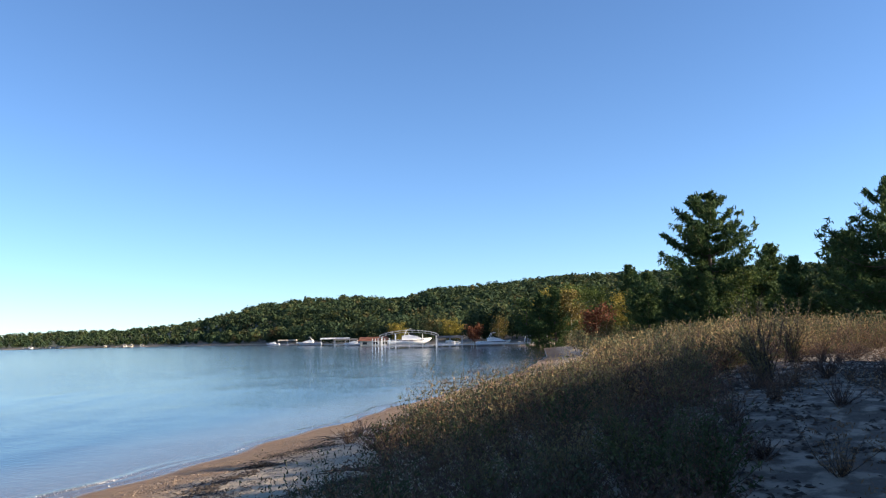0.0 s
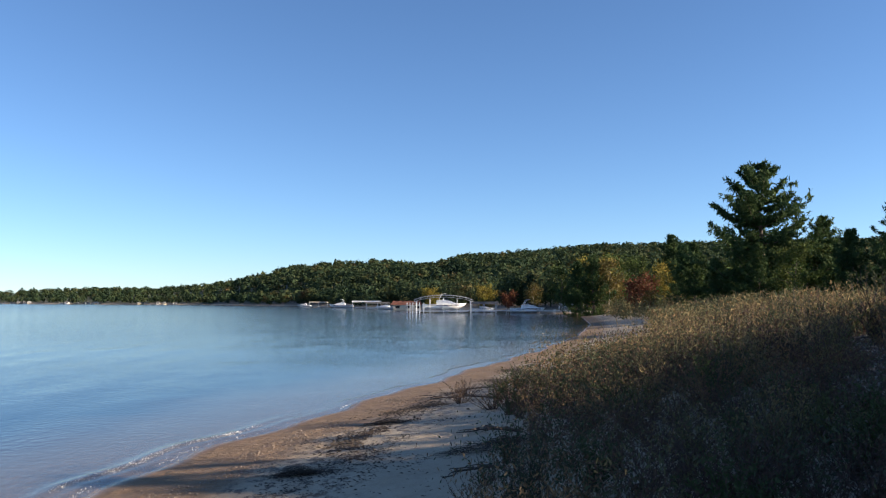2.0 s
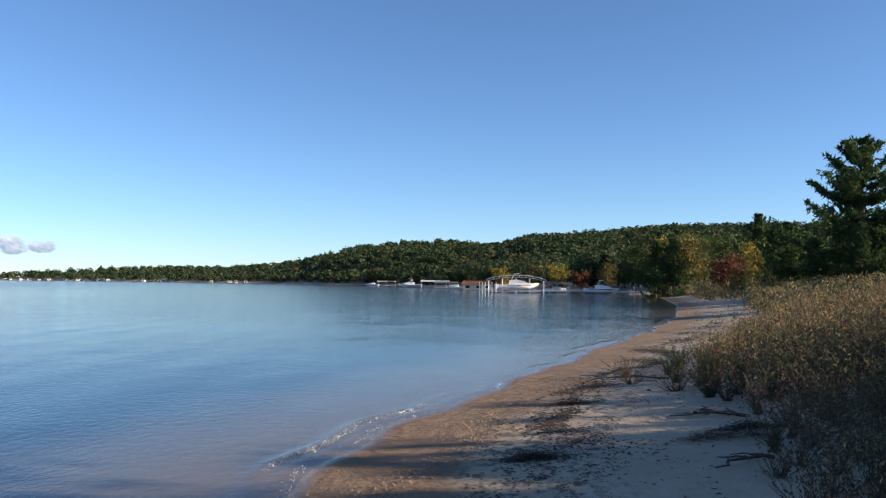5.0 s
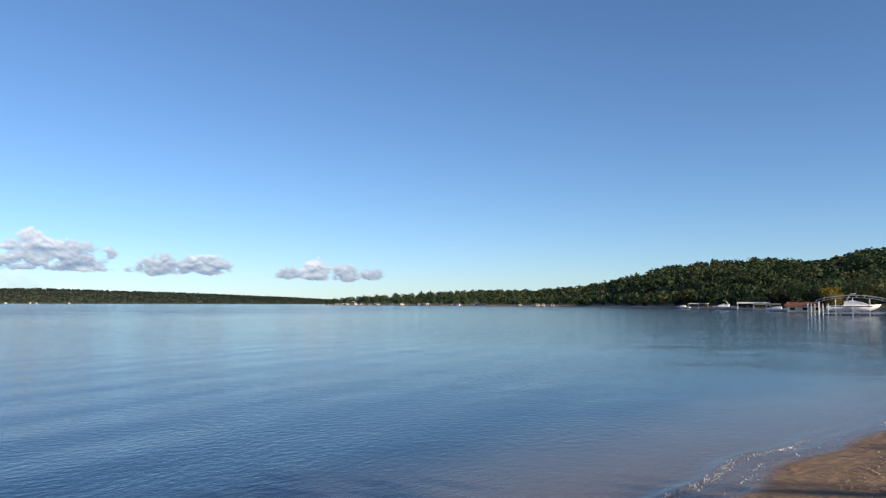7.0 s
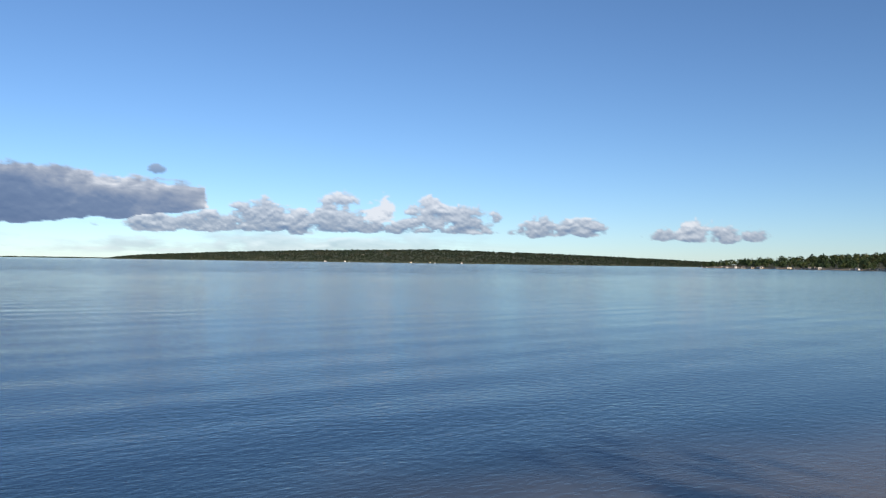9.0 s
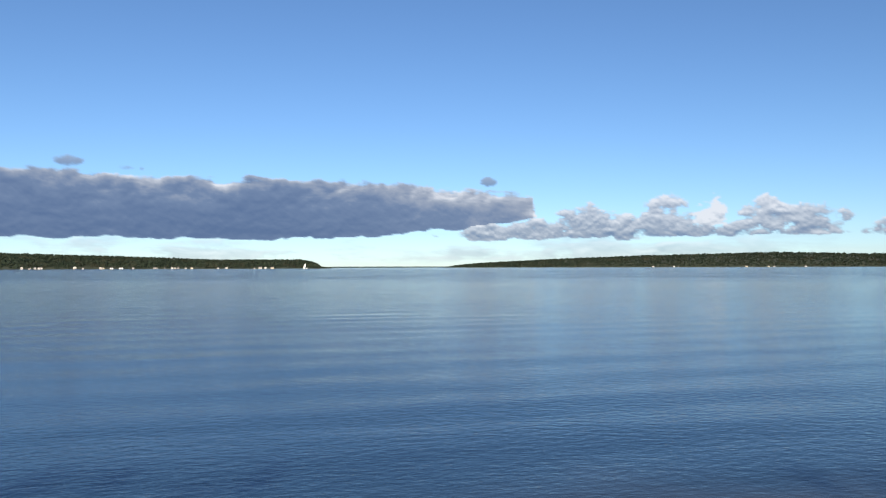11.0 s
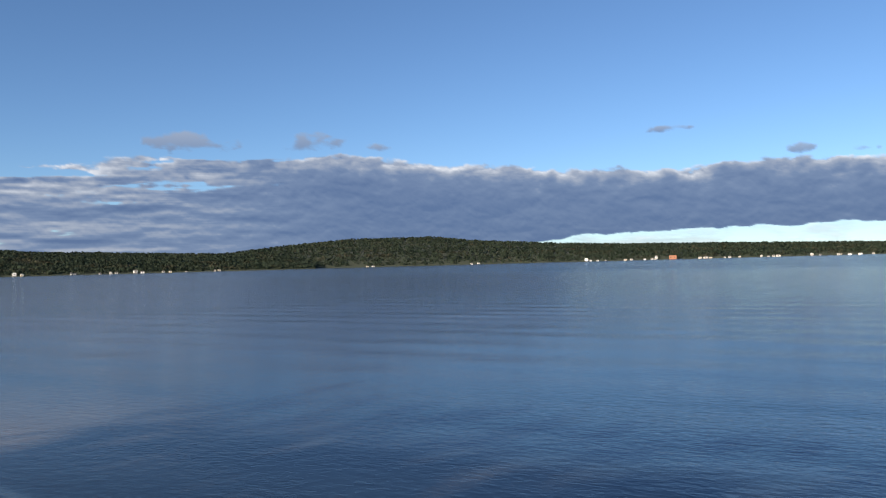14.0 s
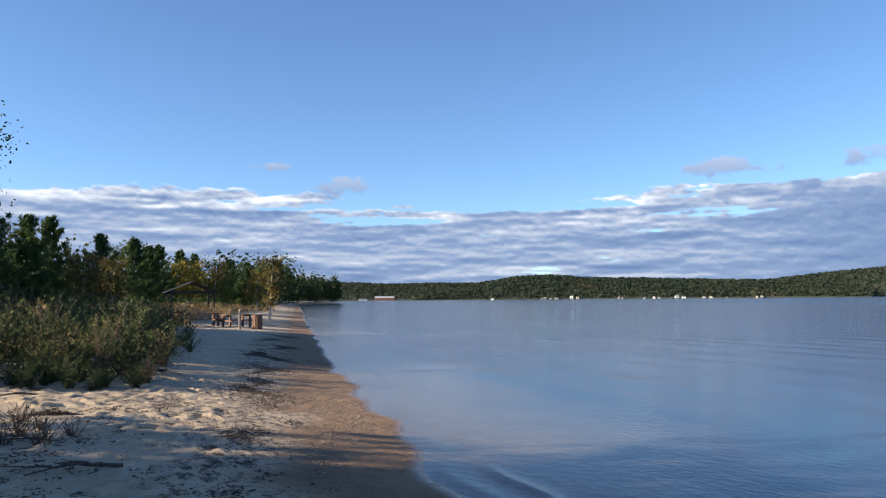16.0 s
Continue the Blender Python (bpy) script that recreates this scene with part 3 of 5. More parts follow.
def leafy_tree(seed, h, spread_r, mat, bark, leaves=2600, thin=0.0, leaf=0.17):
    """A broad-leaved tree: forked limbs, and leaves in clumps at their ends."""
    ob = new("broadleaf_tree")
    wood, limbs, crown = Soup(seed), Soup(seed + 1), Soup(seed + 2)
    r = wood.r
    zs = np.linspace(-0.3, h * 0.92, 10)
    stem = np.stack([0.02 * h * np.sin(zs * 0.5 + seed), 0.02 * h * np.cos(zs * 0.45 + seed), zs], -1)
    wood.tube(stem, np.linspace(0.018 * h, 0.012, 10), 7)
    ends = []
    for i in range(26):
        k = r.uniform(0.22, 0.98)
        z = k * h * 0.92
        a = r.uniform(0, 6.28)
        length = spread_r * (0.45 + 0.75 * math.sin(k * 2.6)) * r.uniform(0.5, 1.1)
        t = np.linspace(0, 1, 5)
        start = np.array([np.interp(z, zs, stem[:, 0]), np.interp(z, zs, stem[:, 1]), z])
        up = r.uniform(0.35, 0.9)
        pts = start + np.stack([np.cos(a) * length * t, np.sin(a) * length * t, length * up * t ** 1.2], -1)
        pts[1:] += r.normal(size=(4, 3)) * 0.05 * length
        limbs.tube(pts, np.linspace(0.008 * h * (1.1 - k), 0.008, 5), 4)
        if r.uniform() > thin:
            ends += [pts[-1], pts[3], pts[2] + r.normal(size=3) * 0.2 * spread_r * 0.3]
    ends.append(stem[-1])
    ends = np.array(ends)
    c = ends[r.integers(0, len(ends), leaves)]
    c = c + r.normal(size=(leaves, 3)) * np.array([0.20, 0.20, 0.17]) * spread_r
    crown.tufts(c, leaf, up=0.0, slim=0.6)
    part("trunk", wood.mesh("trunk", bark), ob)
    part("branchwork", limbs.mesh("branchwork", bark), ob)
    part("foliage", crown.mesh("foliage", mat), ob)
    return ob


M_GREEN = leaf_material("green_leaves", [(0.35, (0.045, 0.075, 0.02)), (0.65, (0.10, 0.12, 0.03))], 0.5)
M_YELLOW = leaf_material("yellowing_leaves", [(0.35, (0.15, 0.14, 0.025)), (0.65, (0.26, 0.20, 0.04))], 0.5)
M_RUST = leaf_material("rusty_leaves", [(0.35, (0.105, 0.045, 0.028)), (0.65, (0.18, 0.075, 0.036))], 0.5)
M_OLIVE = leaf_material("olive_leaves", [(0.35, (0.07, 0.075, 0.025)), (0.65, (0.15, 0.11, 0.035))], 0.5)
M_BIRCH = bark_material("pale_bark", (0.22, 0.20, 0.17), (0.46, 0.43, 0.38))

PINES = [pine_tree(101, 14.0, 8.0, 0.05), pine_tree(111, 10.0, 4.4, 0.03), pine_tree(121, 10.0, 5.2, 0.10, 0.6), pine_tree(131, 9.0, 3.5, 0.02)]
LEAFY = {"green": leafy_tree(201, 9, 2.6, M_GREEN, M_BARK), "yellow": leafy_tree(211, 6, 2.1, M_YELLOW, M_BARK, 2200), "rust": leafy_tree(221, 5, 1.9, M_RUST, M_BARK, 1800),
         "olive": leafy_tree(231, 7, 2.3, M_OLIVE, M_BIRCH, 2000, 0.25)}
WORDS = {0: "tall white pine with layered dark green boughs on the shore", 1: "dark green pine at the edge of the woods", 2: "ragged leaning pine with open boughs above the dune", 3: "narrow young pine in the wood edge",
         "green": "green broad-leaved tree in the wood edge", "yellow": "yellowing tree by the water", "rust": "low tree with rust-red autumn leaves", "olive": "olive and brown thin-leaved tree with pale trunk"}
used = set()


def plant(kind, x, y, h, turn):
    """Stands a tree of that kind and height on the ground."""
    ob = PINES[kind] if isinstance(kind, int) else LEAFY[kind]
    own = {0: 14.0, 1: 10.0, 2: 10.0, 3: 9.0, "green": 9, "yellow": 6, "rust": 5, "olive": 7}[kind]
    m = Matrix.Translation((x, y, float(land(np.array(x), np.array(y))) - 0.05)) @ Matrix.Rotation(turn, 4, "Z")
    if kind in used:
        ob = copy_thing(ob, m)
    used.add(kind)
    ob.matrix_basis = m @ Matrix.Scale(h / own, 4)
    return tagged(ob, WORDS[kind], "tree", "trees along the shore")


r_t = np.random.default_rng(5)
TREES = [(1, 27, 71, 6.0), ("green", 32.5, 72, 5.5), (3, 25.5, 77, 5.0), (1, 38, 55, 7.5), (1, 33.5, 52, 7.0), (1, 42, 60, 8.0), (3, 36, 48, 7.0), (1, 29.5, 38, 6.0), (0, 29.0, 75.2, 14.0), (2, 27.5, 45, 9.4), (1, 31.5, 43.5, 9.6), (1, 31, 45, 9.0), (1, 35.5, 62, 8.5), (2, 33, 72, 8.5), (1, 40, 72, 9.5), (3, 31, 63, 6.5), ("green", 28, 66, 5.5), (1, 25, 82, 7.0), ("green", 31, 84, 7.5),
         (3, 27, 92, 7), (1, 31, 108, 10), (1, 35, 112, 9), ("green", 27, 112, 7.5), ("yellow", 28, 101, 5.5), ("rust", 23.4, 97, 4.3), ("olive", 27, 128, 8.5), (1, 24.5, 128, 9.6), (1, 22.5, 131, 9.0),
         ("yellow", 27, 140, 9), ("green", 31, 140, 9.5), ("green", 33, 152, 10), ("olive", 29, 158, 8), ("green", 25.5, 98, 3.2), ("olive", 23.5, 93, 2.8), ("green", 26, 88, 3.4), ("yellow", 12.2, 188, 6.2), ("rust", 17, 186, 4.2),
         ("olive", 22, 178, 6), ("green", 27, 172, 9), (1, 32, 170, 11), ("yellow", 0, 230, 6.5),
         # south of the beach
         (1, 5.2, -40, 8.6), (1, 8.5, -62, 9.6), (1, 6.5, -66, 9.0), (3, 4.0, -68, 8.0), (1, 3.0, -74, 8.4), ("olive", -0.2, -66, 4.8), (3, -1.2, -74, 6.9), ("olive", -2.2, -70, 4.4), (1, -4.0, -88, 7.7), ("green", -3.2, -94, 7.4),
         (1, -7.0, -112, 8.6), (3, -5.6, -104, 7.8), ("yellow", -10.5, -104, 5.6), (1, -10.0, -118, 8.3), (1, -12.5, -124, 8.0), ("olive", -15, -118, 6.6), ("green", -15.2, -103, 3.8), (1, -18, -128, 7.6), (3, -20.5, -126, 6.8),
         ("olive", -21, -118, 5.5), (1, -26, -150, 7.6), ("green", -24, -140, 6.2),
         ("olive", -42, -190, 8), ("olive", -46, -196, 6.5), ("olive", -52, -215, 8.5), ("green", -60, -236, 12.5), ("olive", -58, -228, 7), ("olive", -70, -262, 8), ("green", -80, -290, 7.5), ("olive", -76, -280, 8.5), ("green", -92, -330, 7.5), ("olive", -103, -372, 7),
         ("green", -35, -178, 6), (3, -44, -205, 10.5)]
for k_, x_, y_, h_ in TREES:
    if y_ < -170:
        x_ = float(shore_x(y_)) + 5 + r_t.uniform(0, 9)
    plant(k_, x_, y_, h_, r_t.uniform(0, 6.28))
# unseen wood inland behind the dune; gaps let sun onto the beach, heights shade it
INNER = [leafy_tree(261, 9, 2.8, M_GREEN, M_BARK, 1500, 0.0, 0.30), leafy_tree(271, 9, 2.5, M_OLIVE, M_BARK, 1300, 0.0, 0.30)]
inner_used = set()
for y_ in np.arange(-60, 36, 3.2):
    if -25.5 < y_ < -9.0 or -56 < y_ < -47 or 23 < y_ < 28:
        continue
    high = 8.6 if -4 < y_ < 5 else 7.4 if 5 <= y_ < 9 else 6.2 if 9 <= y_ < 11.5 else 3.2 if 11.5 <= y_ < 36 else 9.9 if -9 <= y_ < -8 else 10.2 if -8 <= y_ <= -4 else 12.2 if -50 < y_ <= -8.5 else 8.8
    for row in range(3 if -48 < y_ < -4 else 2):
        x_ = 22.5 + 4 * row + r_t.uniform(-1.2, 1.2) + (max(0, y_ - 25) * 0.22) - max(0, -25 - y_) * 0.30
        if y_ > 32 and x_ < 30:
            x_ += 7
        yy = float(y_ + r_t.uniform(-1.2, 1.2))
        k_ = int(r_t.integers(0, 2))
        m_ = Matrix.Translation((x_, yy, float(land(np.array(x_), np.array(yy))) - 0.05)) @ Matrix.Rotation(r_t.uniform(0, 6.28), 4, "Z")
        ob_ = INNER[k_]
        if k_ in inner_used:
            ob_ = copy_thing(ob_, m_)
        inner_used.add(k_)
        even = -4 < y_ < 11.5
        tall_ = (high + 1.3 * row) * r_t.uniform(0.97, 1.03) if even else high * r_t.uniform(0.85, 1.06)
        ob_.matrix_basis = m_ @ Matrix.Scale(float(tall_) / 9, 4)
        tagged(ob_, "unseen leafy tree that sets the shade on the beach", "tree", "trees along the shore")
# three more unseen trees, placed to throw shade on the near southern sand
for x_, yy, h_ in ((20.6, -8.2, 9.8), (19.8, -5.9, 9.4), (21.5, -10.2, 8.6)):
    m_ = Matrix.Translation((x_, yy, float(land(np.array(x_), np.array(yy))) - 0.05)) @ Matrix.Rotation(r_t.uniform(0, 6.28), 4, "Z")
    ob_ = copy_thing(INNER[0], m_)
    ob_.matrix_basis = m_ @ Matrix.Scale(h_ / 9, 4)
    tagged(ob_, "unseen leafy tree that sets the shade on the beach", "tree", "trees along the shore")
# undergrowth at the foot of the woods
def undergrowth():
    s = Soup(61)
    n = 900
    y = s.r.uniform(-140, 165, n)
    x = shore_x(y) + s.r.uniform(21, 40, n) + np.maximum(0, 30 - np.abs(y - 10)) * 0.15
    h = s.r.uniform(0.8, 2.6, n)
    base = np.stack([x, y, land(x, y)], -1)
    m = 46
    q = s.r.normal(size=(n, m, 3)) * 0.42 * h[:, None, None]
    q[:, :, 2] = np.abs(q[:, :, 2])
    s.tufts((base[:, None] + q).reshape(-1, 3), 0.2, up=0.5, slim=0.5, out=q.reshape(-1, 3))
    tagged(new("undergrowth", s.mesh("undergrowth", M_WOODS)), "tangled green and brown bushes under the trees", "undergrowth", kind="stuff")


undergrowth()


# ---- dune plants ----
M_WILLOW = leaf_material("willow_leaves", [(0.30, (0.055, 0.070, 0.040)), (0.48, (0.100, 0.108, 0.054)), (0.60, (0.215, 0.170, 0.080)), (0.76, (0.28, 0.150, 0.075))], 0.6)
M_OLIVE_WILLOW = leaf_material("green_willow_leaves", [(0.32, (0.050, 0.075, 0.030)), (0.55, (0.088, 0.110, 0.043)), (0.75, (0.156, 0.144, 0.056))], 0.6)
M_HEATH = leaf_material("brown_brush", [(0.30, (0.070, 0.050, 0.045)), (0.50, (0.125, 0.080, 0.058)), (0.64, (0.24, 0.150, 0.078)), (0.78, (0.32, 0.205, 0.10))], 0.45)
M_STRAW = leaf_material("dry_grass", [(0.30, (0.19, 0.140, 0.070)), (0.60, (0.32, 0.235, 0.115)), (0.8, (0.26, 0.145, 0.072))], 0.5)
M_TWIG = bark_material("twigs", (0.035, 0.026, 0.022), (0.09, 0.065, 0.05))
M_WEED = bark_material("dead_weed", (0.022, 0.016, 0.011), (0.075, 0.052, 0.034))


def shrub(name, seed, h, width, stems, leaves, leaf, slim, mat, droop=0.0):
    """A dune shrub: stems fanning from one root, with narrow leaves that point up along them."""
    ob = new(name)
    wood, crown = Soup(seed), Soup(seed + 1)
    r = wood.r
    for _ in range(stems):
        a = r.uniform(0, 6.28)
        out = width * r.uniform(0.15, 1.0)
        tall = h * r.uniform(0.55, 1.05) * (1 - 0.25 * out / width)
        t = np.linspace(0, 1, 5)
        pts = np.stack([np.cos(a) * out * t ** 1.1, np.sin(a) * out * t ** 1.1, tall * t ** (0.85 + droop) - 0.06], -1)
        pts[1:, :2] += r.normal(size=(4, 2)) * 0.03
        pts[0, :2] += r.normal(size=2) * 0.06
        wood.tube(pts, np.linspace(0.009, 0.0025, 5), 3)
        k = int(leaves * r.uniform(0.7, 1.3))
        tt = r.uniform(0.06, 1.02, k)
        c = np.stack([np.interp(tt, t, pts[:, j]) for j in range(3)], -1)
        b = r.uniform(0, 6.28, k)
        rise = r.uniform(0.35, 1.3, k)
        d = np.stack([np.cos(b), np.sin(b), rise], -1)
        d /= np.linalg.norm(d, axis=1, keepdims=True)
        w = np.cross(d, r.normal(size=(k, 3)))
        w /= np.linalg.norm(w, axis=1, keepdims=True)
        s = (leaf * r.uniform(0.6, 1.3, k))[:, None]
        crown.quads(c + d * s * 0.9, d * s, w * s * slim)
    part("stem", wood.mesh("stem", M_TWIG), ob)
    part("foliage", crown.mesh("foliage", mat), ob)
    return ob


SHRUBS = [
    (shrub("willow_shrub", 301, 1.15, 0.60, 22, 64, 0.026, 0.24, M_WILLOW), "grey-green willow shrub with narrow upright leaves on the dune"),
    (shrub("willow_shrub", 311, 0.95, 0.66, 26, 80, 0.029, 0.32, M_OLIVE_WILLOW), "bushy green willow with pale leaf tips on sand"),
    (shrub("brown_shrub", 321, 0.90, 0.68, 26, 54, 0.022, 0.30, M_HEATH), "rusty brown dune shrub with dry leaves"),
    (shrub("brown_shrub", 331, 0.60, 0.70, 26, 32, 0.022, 0.32, M_HEATH, 0.4), "low dark twiggy shrub spreading over the sand"),
    (shrub("grass_clump", 341, 0.95, 0.38, 34, 10, 0.120, 0.07, M_STRAW), "tall clump of straw-coloured dune grass"),
]
first = set()
# seen from above: left and right edge of the thicket north of the path
N_EDGE = [(5.6, -2.3, 1.0), (6.6, -2.6, 1.5), (8.3, -2.1, 2.3), (10, -1.6, 2.8), (11.5, -1.35, 3.4), (14, -1.5, 4.2), (16.5, -1.3, 5.2), (18.5, -0.6, 7.0), (22, 1.1, 10.5), (26.5, 3.0, 17), (34, 5.6, 25), (41, 8.0, 29), (56, 11.9, 31), (77, 18, 34)]
S_EDGE = [(-60, -10.0, 3.0), (-47.5, -6.5, 3.0), (-40, -4.6, 4.0), (-34, -6.2, 6), (-28, -6.1, 8), (-18, -5.3, 8.0), (-13.4, -4.4, 2.0), (-12.6, -4.0, 0.5)]


def edge(table, y):
    return [np.interp(y, [e[0] for e in table], [e[k] for e in table]) for k in (1, 2)]


def ground_z(x, y):
    return float(land(np.array(float(x)), np.array(float(y))))


def put_shrub(kind, x, y, size, r):
    ob, label = SHRUBS[kind]
    m = Matrix.Translation((x, y, ground_z(x, y) - 0.02)) @ Matrix.Rotation(r.uniform(0, 6.28), 4, "Z") @ Matrix.Rotation(r.uniform(-0.12, 0.12), 4, "X")
    if kind in first:
        ob = copy_thing(ob, m)
    first.add(kind)
    ob.matrix_basis = m @ Matrix.Scale(size, 4)
    tagged(ob, label, "shrub" if kind < 4 else "grass", "dune shrubs" if kind < 4 else "dune grass clumps")


def thicket():
    r = np.random.default_rng(77)
    placed = []
    tries = 0
    while len(placed) < 340 and tries < 20000:
        tries += 1
        y = 5.7 + 28 * r.uniform() ** 1.35
        a, b = edge(N_EDGE, y)
        x = a + (b - a) * r.uniform()
        gap = 0.32 + 0.013 * (y - 6)
        if any((x - p) ** 2 + (y - q) ** 2 < gap * gap for p, q in placed[-400:]):
            continue
        placed.append((x, y))
        s = x - a
        k = r.uniform()
        if y < 11:
            kind = 3 if s < 0.8 and k < 0.6 else 1 if k < 0.16 else 2 if k < 0.50 else 0 if k < 0.70 else 3
        else:
            kind = 0 if k < 0.34 else 2 if k < 0.76 else 4 if k < 0.83 else 1
        size = r.uniform(0.8, 1.15) * float(np.interp(s, [0, 2.7, 6.0], [0.6, 0.9, 1.15])) * (0.85 if y < 10 else 1.0)
        put_shrub(kind, x, y, size, r)
    placed = []
    tries = 0
    while len(placed) < 125 and tries < 20000:
        tries += 1
        y = -12.6 - 21 * r.uniform() ** 1.5
        a, b = edge(S_EDGE, y)
        x = a + max(b - a, 0.3) * r.uniform()
        if any((x - p) ** 2 + (y - q) ** 2 < 0.24 for p, q in placed):
            continue
        placed.append((x, y))
        k = r.uniform()
        kind = 0 if k < 0.15 else 1 if k < 0.95 else 2
        put_shrub(kind, x, y, r.uniform(0.85, 1.3) * (0.8 if x - a < 0.8 or y > -13.8 else 1.6), r)
    for _ in range(22):
        y = r.uniform(-14.6, -12.0)
        put_shrub(1, r.uniform(-4.3, -0.5), y - 0.3, r.uniform(0.3, 0.6), r)
    # sparse plants on the open sand beside the thicket and by the path
    for _ in range(105):
        y = r.uniform(6.0, 24)
        a, b = edge(N_EDGE, y)
        put_shrub(3 if r.uniform() < 0.7 else 2, b - 0.4 + 7.0 * r.uniform() ** 1.3, y, r.uniform(0.35, 0.8), r)
    for x, y, s in ((5.4, 14.0, 1.5), (4.1, 14.8, 1.4), (6.3, 16.2, 1.6), (7.6, 17.4, 1.5), (3.0, 15.6, 1.35)):
        put_shrub(0, x, y, s, r)
    for x, y, s in ((-1.9, 6.3, 0.75), (-1.5, 6.9, 0.8), (-1.7, 9.6, 0.5), (-2.0, 15.8, 0.7), (-1.8, 17.2, 0.8), (-1.5, 14.5, 0.8), (-3.0, -6.9, 0.6), (-3.3, -7.3, 0.5), (-2.7, -7.6, 0.7), (-2.6, -6.8, 0.65), (-2.9, -7.9, 0.5), (-2.6, -8.6, 0.6), (-3.1, -6.4, 0.45)):
        put_shrub(3, x, y, s, r)


thicket()


def far_brush():
    """Uncountable brush and dry grass: between the shrubs, and farther along the beach."""
    s, g, h_brown = Soup(401), Soup(402), Soup(403)
    r = s.r

    def fill(table, y0, y1, n, m, h, size, soup, slim, up, inset=0.2):
        y = r.uniform(y0, y1, n)
        a, b = edge(table, y)
        x = a + inset + (b - a - inset) * r.uniform(size=n)
        base = np.stack([x, y, land(x, y)], -1)
        hh = h * r.uniform(0.5, 1.2, n)
        q = r.normal(size=(n, m, 3)) * (0.33 * hh)[:, None, None]
        q[:, :, 2] = r.uniform(0.02, 1, (n, m)) * hh[:, None]
        soup.tufts((base[:, None] + q).reshape(-1, 3), size, up=up, slim=slim)

    fill(N_EDGE, 31, 70, 900, 60, 1.3, 0.085, s, 0.4, 1.0, 1.2)
    fill(N_EDGE, 12, 33, 860, 70, 0.85, 0.034, s, 0.35, 1.0, 0.7)
    fill(S_EDGE, -60, -46, 420, 60, 0.8, 0.07, g, 0.16, 1.4)
    fill(S_EDGE, -34, -13.6, 620, 60, 0.95, 0.034, s, 0.35, 1.0)
    # straw tops thickened along this belt to give the crest its golden sunlight
    fill(N_EDGE, 15, 40, 760, 30, 1.2, 0.055, g, 0.16, 1.6, 1.3)
    fill(N_EDGE, 5.8, 12, 200, 80, 0.65, 0.022, s, 0.35, 1.2)
    fill(N_EDGE, 5.8, 14, 380, 80, 0.62, 0.021, h_brown, 0.35, 1.2)
    fill([(80, 17.0, 30), (115, 24.0, 36), (150, 28.5, 42)], 80, 150, 420, 60, 2.0, 0.12, s, 0.45, 0.6)
    fill([(4.5, 1.2, 8), (12, 3.0, 10), (24, 8.5, 18)], 4.5, 24, 330, 46, 0.34, 0.026, h_brown, 0.25, 0.9)
    fill(N_EDGE, 13, 36, 560, 60, 1.0, 0.034, h_brown, 0.3, 1.3, 0.9)
    fill([(-130, -26, -2), (-60, -9, 9)], -130, -58, 900, 46, 0.75, 0.10, g, 0.2, 1.4)
    tagged(new("dune_brush", s.mesh("dune_brush", M_WILLOW)), "dense green and brown brush filling the dune", "brush", kind="stuff")
    tagged(new("dune_brush", h_brown.mesh("dune_brush", M_HEATH)), "dry russet brush between the dune shrubs", "brush", kind="stuff")
    tagged(new("dune_grass", g.mesh("dune_grass", M_STRAW)), "dry grass over the dune, golden for its sunlit crest", "grass", kind="stuff")


far_brush()


# ---- drift line: weed, bark chips, pebbles, dead wood ----
def chips(name, label, n, lo, hi, y0, y1, size, mat, flat, clump, seed):
    s = Soup(seed)
    r = s.r
    y = r.uniform(y0, y1, n)
    mid = (lo + hi) / 2 + 0.35 * np.sin(y * 0.7) + 0.2 * np.sin(y * 1.9 + 2)
    d = mid + (hi - lo) * 0.30 * r.normal(size=n)
    x = shore_x(y) + d
    keep = (bumps(x, y * 0.4, 1.9, seed) + 0.5 * bumps(x, y * 0.5, 4.6, seed + 1) + 0.35 * r.normal(size=n)) > clump
    x, y = x[keep], y[keep]
    n = len(x)
    z = land(x, y)
    c = np.stack([x, y, z + 0.006], -1)
    a = r.uniform(0, 6.28, n)
    sz = size * r.uniform(0.4, 1.6, n)
    u = np.stack([np.cos(a), np.sin(a), r.uniform(-0.25, 0.25, n)], -1) * sz[:, None]
    w = np.stack([-np.sin(a), np.cos(a), r.uniform(-0.3, 0.3, n)], -1) * (sz * r.uniform(0.15, 0.55, n))[:, None]
    up = np.array([0, 0, 1.0]) * (sz * flat)[:, None]
    # each piece a small faceted lump
    v = np.stack([c - u, c - w, c + u, c + w, c + up + 0.25 * u], 1).reshape(-1, 3)
    i = np.arange(n)[:, None] * 5
    f = np.concatenate([i + np.array([[p, q, 4]]) for p, q in ((0, 1), (1, 2), (2, 3), (3, 0))])
    tagged(new(name, raw_mesh(name, v, f, mat, True)), label, "beach litter", kind="stuff")


def foam_line(label, y0, y1, n, off, seed):
    """Bubbly white foam on the crest of the small wave."""
    s = Soup(seed)
    r = s.r
    y = r.uniform(y0, y1, n)
    keep = bumps(y * 0.7, y, 1.3, seed) + r.normal(size=n) * 0.5 > 0.2
    y = y[keep]
    d = off + 0.10 * np.sin(y * 0.33) + 0.05 * np.sin(y * 1.1) + r.normal(size=len(y)) * 0.028 + np.abs(r.normal(size=len(y))) * 0.03
    x = shore_x(y) + d
    s.tufts(np.stack([x, y, lap(x, y) + 0.003], -1), 0.0075, up=0.0, slim=0.7)
    tagged(new("foam", s.mesh("foam", M_FOAM)), label, "foam", kind="stuff")


